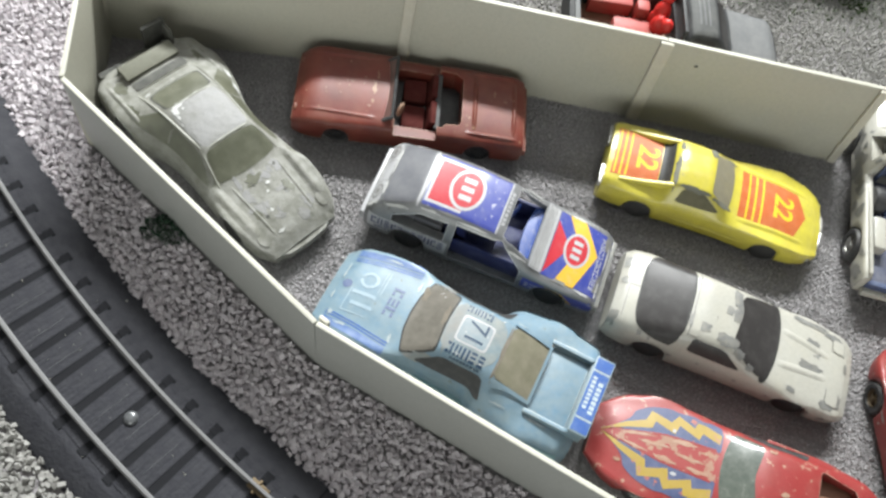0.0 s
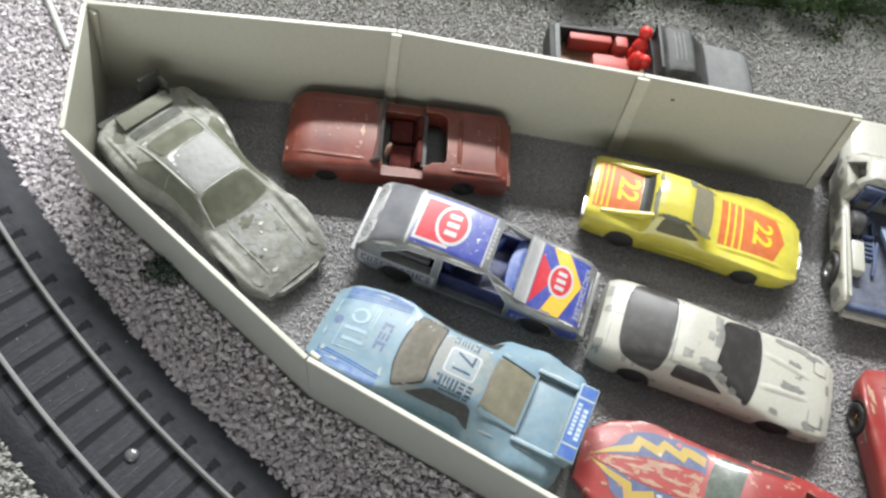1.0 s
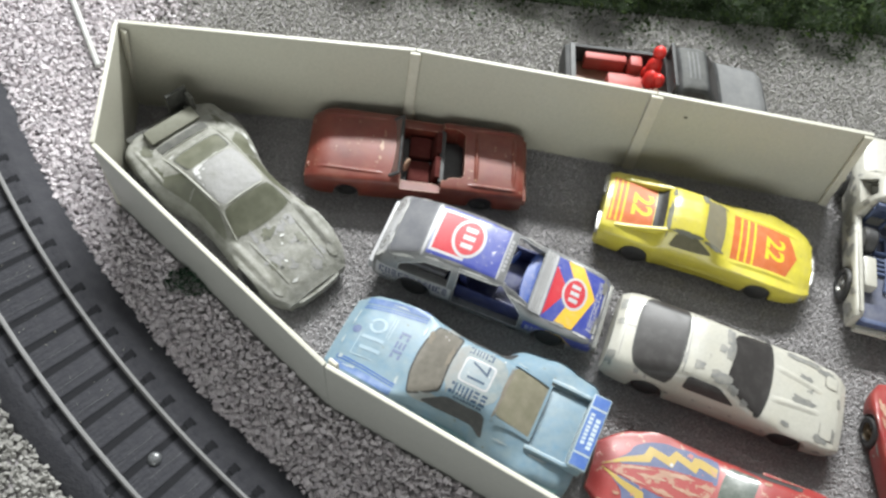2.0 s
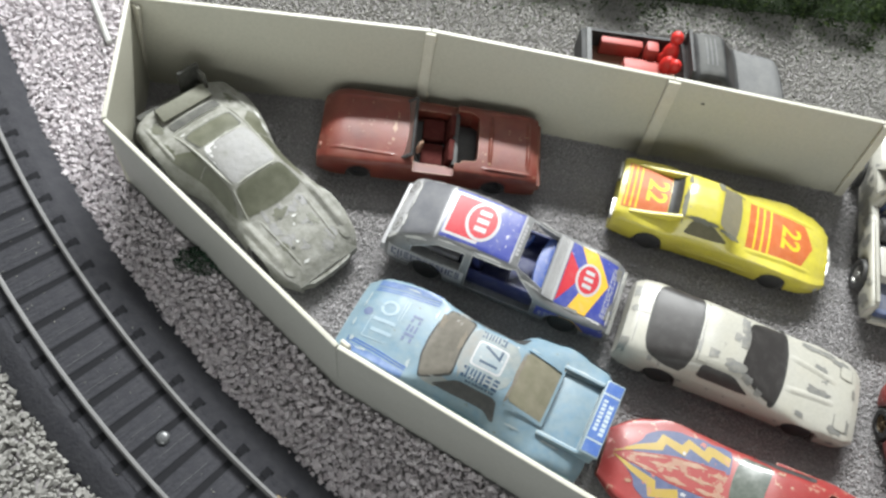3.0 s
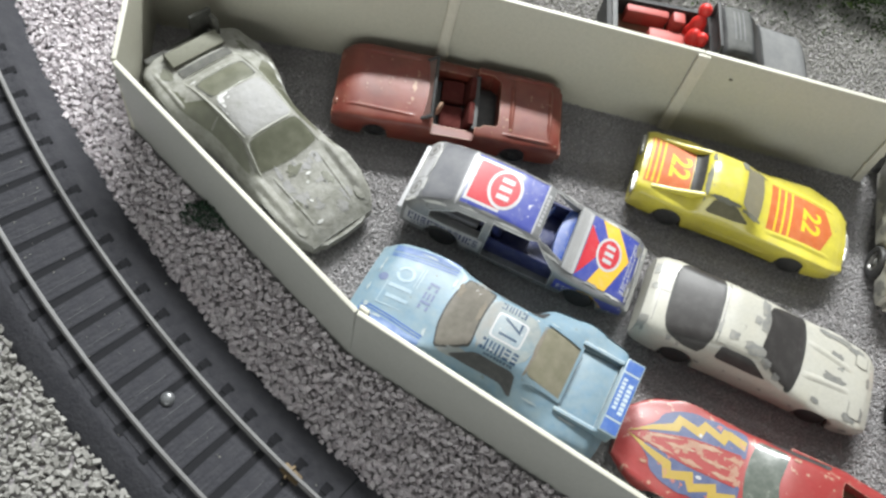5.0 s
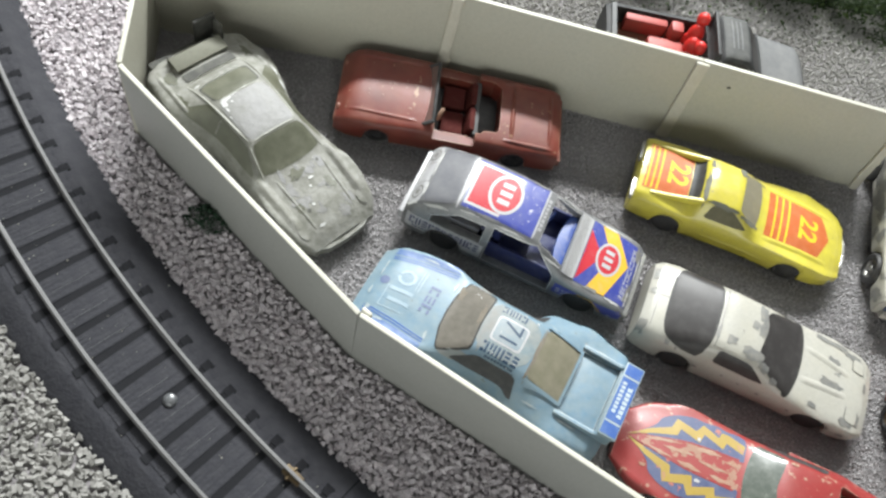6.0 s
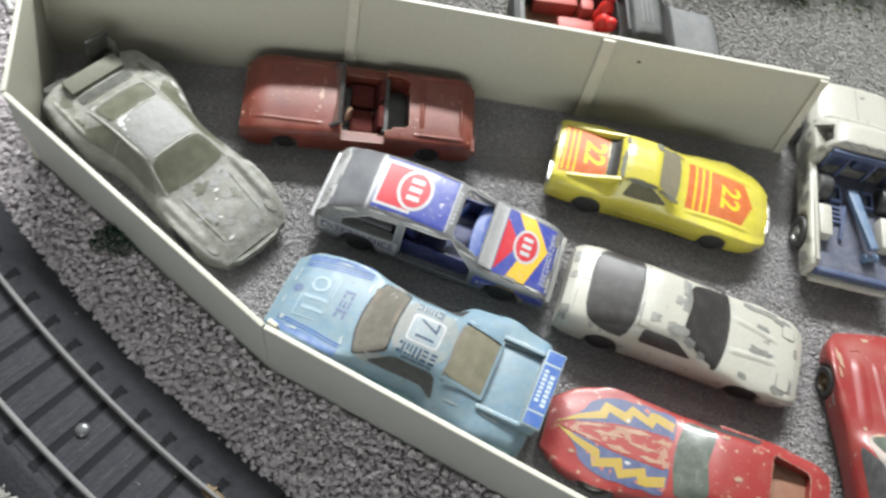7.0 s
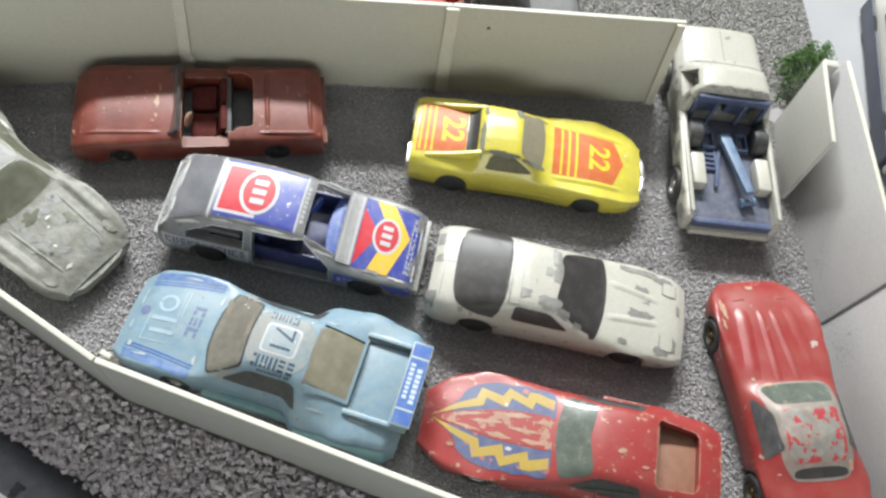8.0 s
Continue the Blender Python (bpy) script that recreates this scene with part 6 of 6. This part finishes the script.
def white_van():
    car = thing("toy_van", 428.5, 372, 77, "white toy van with dark lower body on the grey road", "toy van", z=0.5)
    rows = [(-42, 14, 14.6, 14, 13, 24), (-39, 15.2, 15.6, 16, 13.8, 27.5), (22, 15.4, 15.8, 16, 14, 28.5), (28, 15.4, 15.8, 15, 13.4, 25), (36, 15, 15.4, 13, 13, 17), (42, 13.4, 14, 11, 12, 13)]
    body = shell(rows, (), 10.0, arch=7.6)
    tree = skin(body)
    part("body", body, M["styrene_white"], car, "white upper body")
    part("lower_body", block(-40, 41, -16.2, 16.2, 1.4, 10.6, 1.2), M["van_grey"], car, "dark blue-grey lower body")
    for s in (-1, 1):
        sticker("side_window", car, tree, outline(box2(9, 23, 17, 24)), "glass_dark", 2, s)
        part("headlight", lathe_at([(0, 2.0), (0.6, 1.9), (0.8, 1.3)], (-42.2, s * 10, 12), 90), M["chrome"], car)
    part("bumper", block(-44.4, -41.6, -15, 15, 5, 8.4, 0.6), M["chrome"], car)
    wheels_on(car, (-24, 25), 16.0, 6.4, 5.0)
    pan(car, -37, 36, 12, 3.5, 7)


white_van()
# ---- gravel, foliage and other loose things ----
rng = np.random.default_rng(3)
TRAY = np.array([C[k] for k in ("a", "b", "c", "d", "k", "j", "i", "h", "f", "e")], float)


def inside(points, polygon):
    x, y = points[:, 0], points[:, 1]
    hit = np.zeros(len(points), bool)
    for (x0, y0), (x1, y1) in zip(polygon, np.roll(polygon, -1, axis=0)):
        with np.errstate(divide="ignore", invalid="ignore"):
            cross = (y0 > y) != (y1 > y)
            hit ^= cross & (x < (x1 - x0) * (y - y0) / (y1 - y0) + x0)
    return hit


def from_radius(points):
    return np.hypot(points[:, 0] - CX, points[:, 1] - CY)


ICO_V = np.array([(x, y, z) for x in (-1, 1) for y in (-1, 1) for z in (-1, 1)], float) * 0.72
ICO_F = np.array([(0, 1, 3), (0, 3, 2), (4, 6, 7), (4, 7, 5), (0, 4, 5), (0, 5, 1), (2, 3, 7), (2, 7, 6), (0, 2, 6), (0, 6, 4), (1, 5, 7), (1, 7, 3)])
OCT_V = np.array([(1, 0, 0), (-1, 0, 0), (0, 1, 0), (0, -1, 0), (0, 0, 1), (0, 0, -1)], float)
OCT_F = np.array([(0, 2, 4), (2, 1, 4), (1, 3, 4), (3, 0, 4), (2, 0, 5), (1, 2, 5), (3, 1, 5), (0, 3, 5)])


def pieces(name, places, sizes, verts, faces, material, label, category, flat=(0.6, 1.0), jag=0.25, kind="stuff"):
    """Many small loose pieces as one mesh. places in millimetres, each piece turned and shaped at random."""
    n, k = len(places), len(verts)
    q = rng.normal(size=(n, 4))
    q /= np.linalg.norm(q, axis=1)[:, None]
    w, x, y, z = q.T
    turn = np.stack([1 - 2 * (y * y + z * z), 2 * (x * y - z * w), 2 * (x * z + y * w), 2 * (x * y + z * w), 1 - 2 * (x * x + z * z), 2 * (y * z - x * w),
                     2 * (x * z - y * w), 2 * (y * z + x * w), 1 - 2 * (x * x + y * y)], 1).reshape(n, 3, 3)
    shape = verts[None] * (1 + jag * rng.uniform(-1, 1, (n, k, 3))) * rng.uniform(flat[0], flat[1], (n, 1, 3)) * sizes[:, None, None]
    where = np.einsum("nij,nkj->nki", turn, shape) + places[:, None, :]
    mesh = bpy.data.meshes.new(name)
    tris = (faces[None] + (np.arange(n) * k)[:, None, None]).reshape(-1, faces.shape[1])
    mesh.vertices.add(n * k)
    mesh.vertices.foreach_set("co", (where * MM).astype(np.float32).ravel())
    mesh.loops.add(tris.size)
    mesh.loops.foreach_set("vertex_index", tris.astype(np.int32).ravel())
    mesh.polygons.add(len(tris))
    mesh.polygons.foreach_set("loop_start", np.arange(0, tris.size, faces.shape[1], dtype=np.int32))
    mesh.update(calc_edges=True)
    mesh.shade_flat()
    mesh.materials.append(M[material])
    return tagged(new(name, mesh), label, category, kind=kind)


def spread(x0, x1, y0, y1, spacing):
    nx, ny = int((x1 - x0) / spacing), int((y1 - y0) / spacing)
    gx, gy = np.meshgrid(np.arange(nx), np.arange(ny))
    p = np.stack([x0 + (gx.ravel() + rng.uniform(-0.2, 1.2, nx * ny)) * spacing, y0 + (gy.ravel() + rng.uniform(-0.2, 1.2, nx * ny)) * spacing], 1)
    return p


def at_height(p, low, high):
    return np.c_[p, rng.uniform(low, high, len(p))]


# coarse stone between the track and the tray
p = spread(-90, 330, 120, 470, 1.08)
r = from_radius(p)
keep = ~inside(p, TRAY) & (r < MID - 23.6) & ((p[:, 1] < 360) | (p[:, 0] < 30 + 40 * rng.random(len(p)))) & (p[:, 0] < 380)
p = p[keep]
pieces("gravel", at_height(p, -0.3, 1.0), rng.uniform(0.6, 1.45, len(p)), ICO_V, ICO_F, "gravel", "coarse grey and mauve crushed stone beside the track", "gravel", (0.45, 1.0), 0.42)
# pale stone on the far side of the track
p = spread(-60, 170, 120, 320, 1.45)
r = from_radius(p)
p = p[(r > MID + 23.4) & (r < MID + 75)]
pieces("gravel", at_height(p, -0.3, 0.9), rng.uniform(0.8, 1.65, len(p)), ICO_V, ICO_F, "gravel_pale", "pale crushed stone outside the track curve", "gravel", (0.5, 1.0), 0.38)
# fine grit inside the tray
p = spread(45, 385, 160, 390, 0.66)
p = p[inside(p, TRAY)]
pieces("grit", at_height(p, -0.45, 0.15), rng.uniform(0.35, 0.62, len(p)), OCT_V, OCT_F, "grit", "fine dark and light grey grit on the tray floor", "grit", (0.6, 1.1), 0.3)
# pale grit beyond the tray
p = spread(20, 420, 366, 520, 0.85)
r = (p[:, 0] - 20) / 60
keep = ~inside(p, TRAY) & (rng.random(len(p)) < np.clip(r, 0, 1)) & (p[:, 0] < 393 + 6 * (p[:, 1] - 330) / 90 + rng.uniform(-1, 1.5, len(p)))
p = p[keep]
pieces("grit", at_height(p, -0.4, 0.4), rng.uniform(0.45, 0.8, len(p)), OCT_V, OCT_F, "grit_pale", "pale grey grit behind the tray", "grit", (0.6, 1.1), 0.3)

LEAF_V = np.array([(-1, 0, 0), (0, -0.45, 0.15), (1, 0, 0), (0, 0.45, 0.1)], float)
LEAF_F = np.array([(0, 1, 2), (0, 2, 3)])


def clump(name, x, y, rx, ry, h, count, size, material, label, category="bush", group=""):
    """A lump of foam foliage: many small flakes over an uneven mound."""
    a = rng.uniform(0, 2 * np.pi, count)
    t = rng.uniform(0, 1, count) ** 0.6
    bulge = 1 + 0.22 * np.sin(3 * a + x) + 0.14 * np.sin(7 * a + y)
    r = np.sqrt(rng.uniform(0.0, 1.0, count)) * bulge
    z = h * np.clip(1 - r ** 2, 0, 1) ** 0.7 * (0.35 + 0.65 * t) * (1 + 0.25 * np.sin(5 * a + 9 * r))
    places = np.stack([x + rx * r * np.cos(a), y + ry * r * np.sin(a), z], 1)
    return pieces(name, places, rng.uniform(0.6, 1.3, count) * size, LEAF_V, LEAF_F, material, label, category, (0.6, 1.2), 0.3, kind="thing")


HEDGE = "hedge clumps behind the tray"
for k in range(11):
    x = 60 + 34 * k
    ob = clump("hedge_clump", x, 457 + 0.06 * x + 5 * math.sin(2.3 * k), 25, 20 + 4 * math.sin(1.7 * k), 27 + 6 * math.sin(3.1 * k), 2600, 1.5, "leaf", "dark green foam hedge clump on the gravel", "hedge", HEDGE)
    clump("hedge_clump", x + 12, 500 + 0.06 * x, 28, 22, 36 + 5 * math.sin(1.3 * k), 2200, 1.8, "leaf", "dark green foam hedge clump on the gravel", "hedge", HEDGE)
structure("turf", slab([(-80, 452), (150, 446), (300, 458), (394, 470), (402, 640), (-80, 640)], -0.6, 0.7), "turf", "dark green turf mat behind the gravel")
p = spread(120, 392, 418, 470, 1.6)
p = p[rng.random(len(p)) < np.clip((p[:, 1] - 418 - 0.06 * (p[:, 0] - 120)) / 28, 0, 1) * 0.95]
pieces("scatter_grass", at_height(p, 0.3, 2.0), rng.uniform(0.7, 1.4, len(p)), LEAF_V, LEAF_F, "leaf", "sparse green grass scatter at the gravel edge", "grass", (0.5, 1.2), 0.3)
clump("bush", 385.5, 377, 11, 11, 19, 9000, 0.55, "leaf_light", "light green foam bush beside the gate strip")
clump("moss_tuft", 92, 289, 8.5, 6, 5, 1500, 0.55, "leaf_dark", "dark green moss tuft against the tray wall", "moss")
for x, y, s in ((290, 352, 8), (306, 348, 6), (296, 296, 4), (300, 232, 4)):
    p = rng.normal(size=(60, 2)) * s * 0.5 + (x, y)
    pieces("moss_crumb", at_height(p, 0.0, 0.6), rng.uniform(0.4, 0.8, len(p)), LEAF_V, LEAF_F, "leaf_dark", "sparse green crumbs on the grit", "moss")

a = rng.uniform(radians(198), radians(262), 260)
r = MID + rng.normal(size=260) * 9
p = np.stack([CX + r * np.cos(a), CY + r * np.sin(a)], 1)
p = p[np.abs(np.abs(r - MID) - HALF) > 1.2]
pieces("dust_specks", at_height(p, 5.15, 5.35), rng.uniform(0.12, 0.34, len(p)), OCT_V, OCT_F, "speck", "pale dust specks lying on the track bed", "dust")

rod = thing("rod", 24.5, 391, -57.6, "thin pale grey rod lying on the gravel", "rod", z=2.4)
bm = lathe([(-52, 1.1), (-51.5, 1.25), (20, 1.25), (20.5, 1.1)], 14)
bm.transform(pose(0, 0, 0, 0, 0, -90))
part("shaft", bm, M["rod"], rod)

# grit stuck to the white wall
for y0, count in ((296, 170), (276, 90), (264, 150)):
    u = rng.normal(size=(count, 2)) * (2.8, 4.2)
    z = np.clip(3.5 + np.abs(u[:, 1]), 0.6, 30)
    y = y0 + u[:, 0]
    x = np.where(y > 275, 366.5 + (y - 275) * 6.2 / 83, 364.5 + (y - 205) * 2 / 70) + 6.4 * z / 37 + 0.1
    pieces("grit_smear", np.stack([x, y, z], 1), rng.uniform(0.15, 0.42, count), OCT_V, OCT_F, "smudge", "grey grit specks stuck to the white strip", "grit")
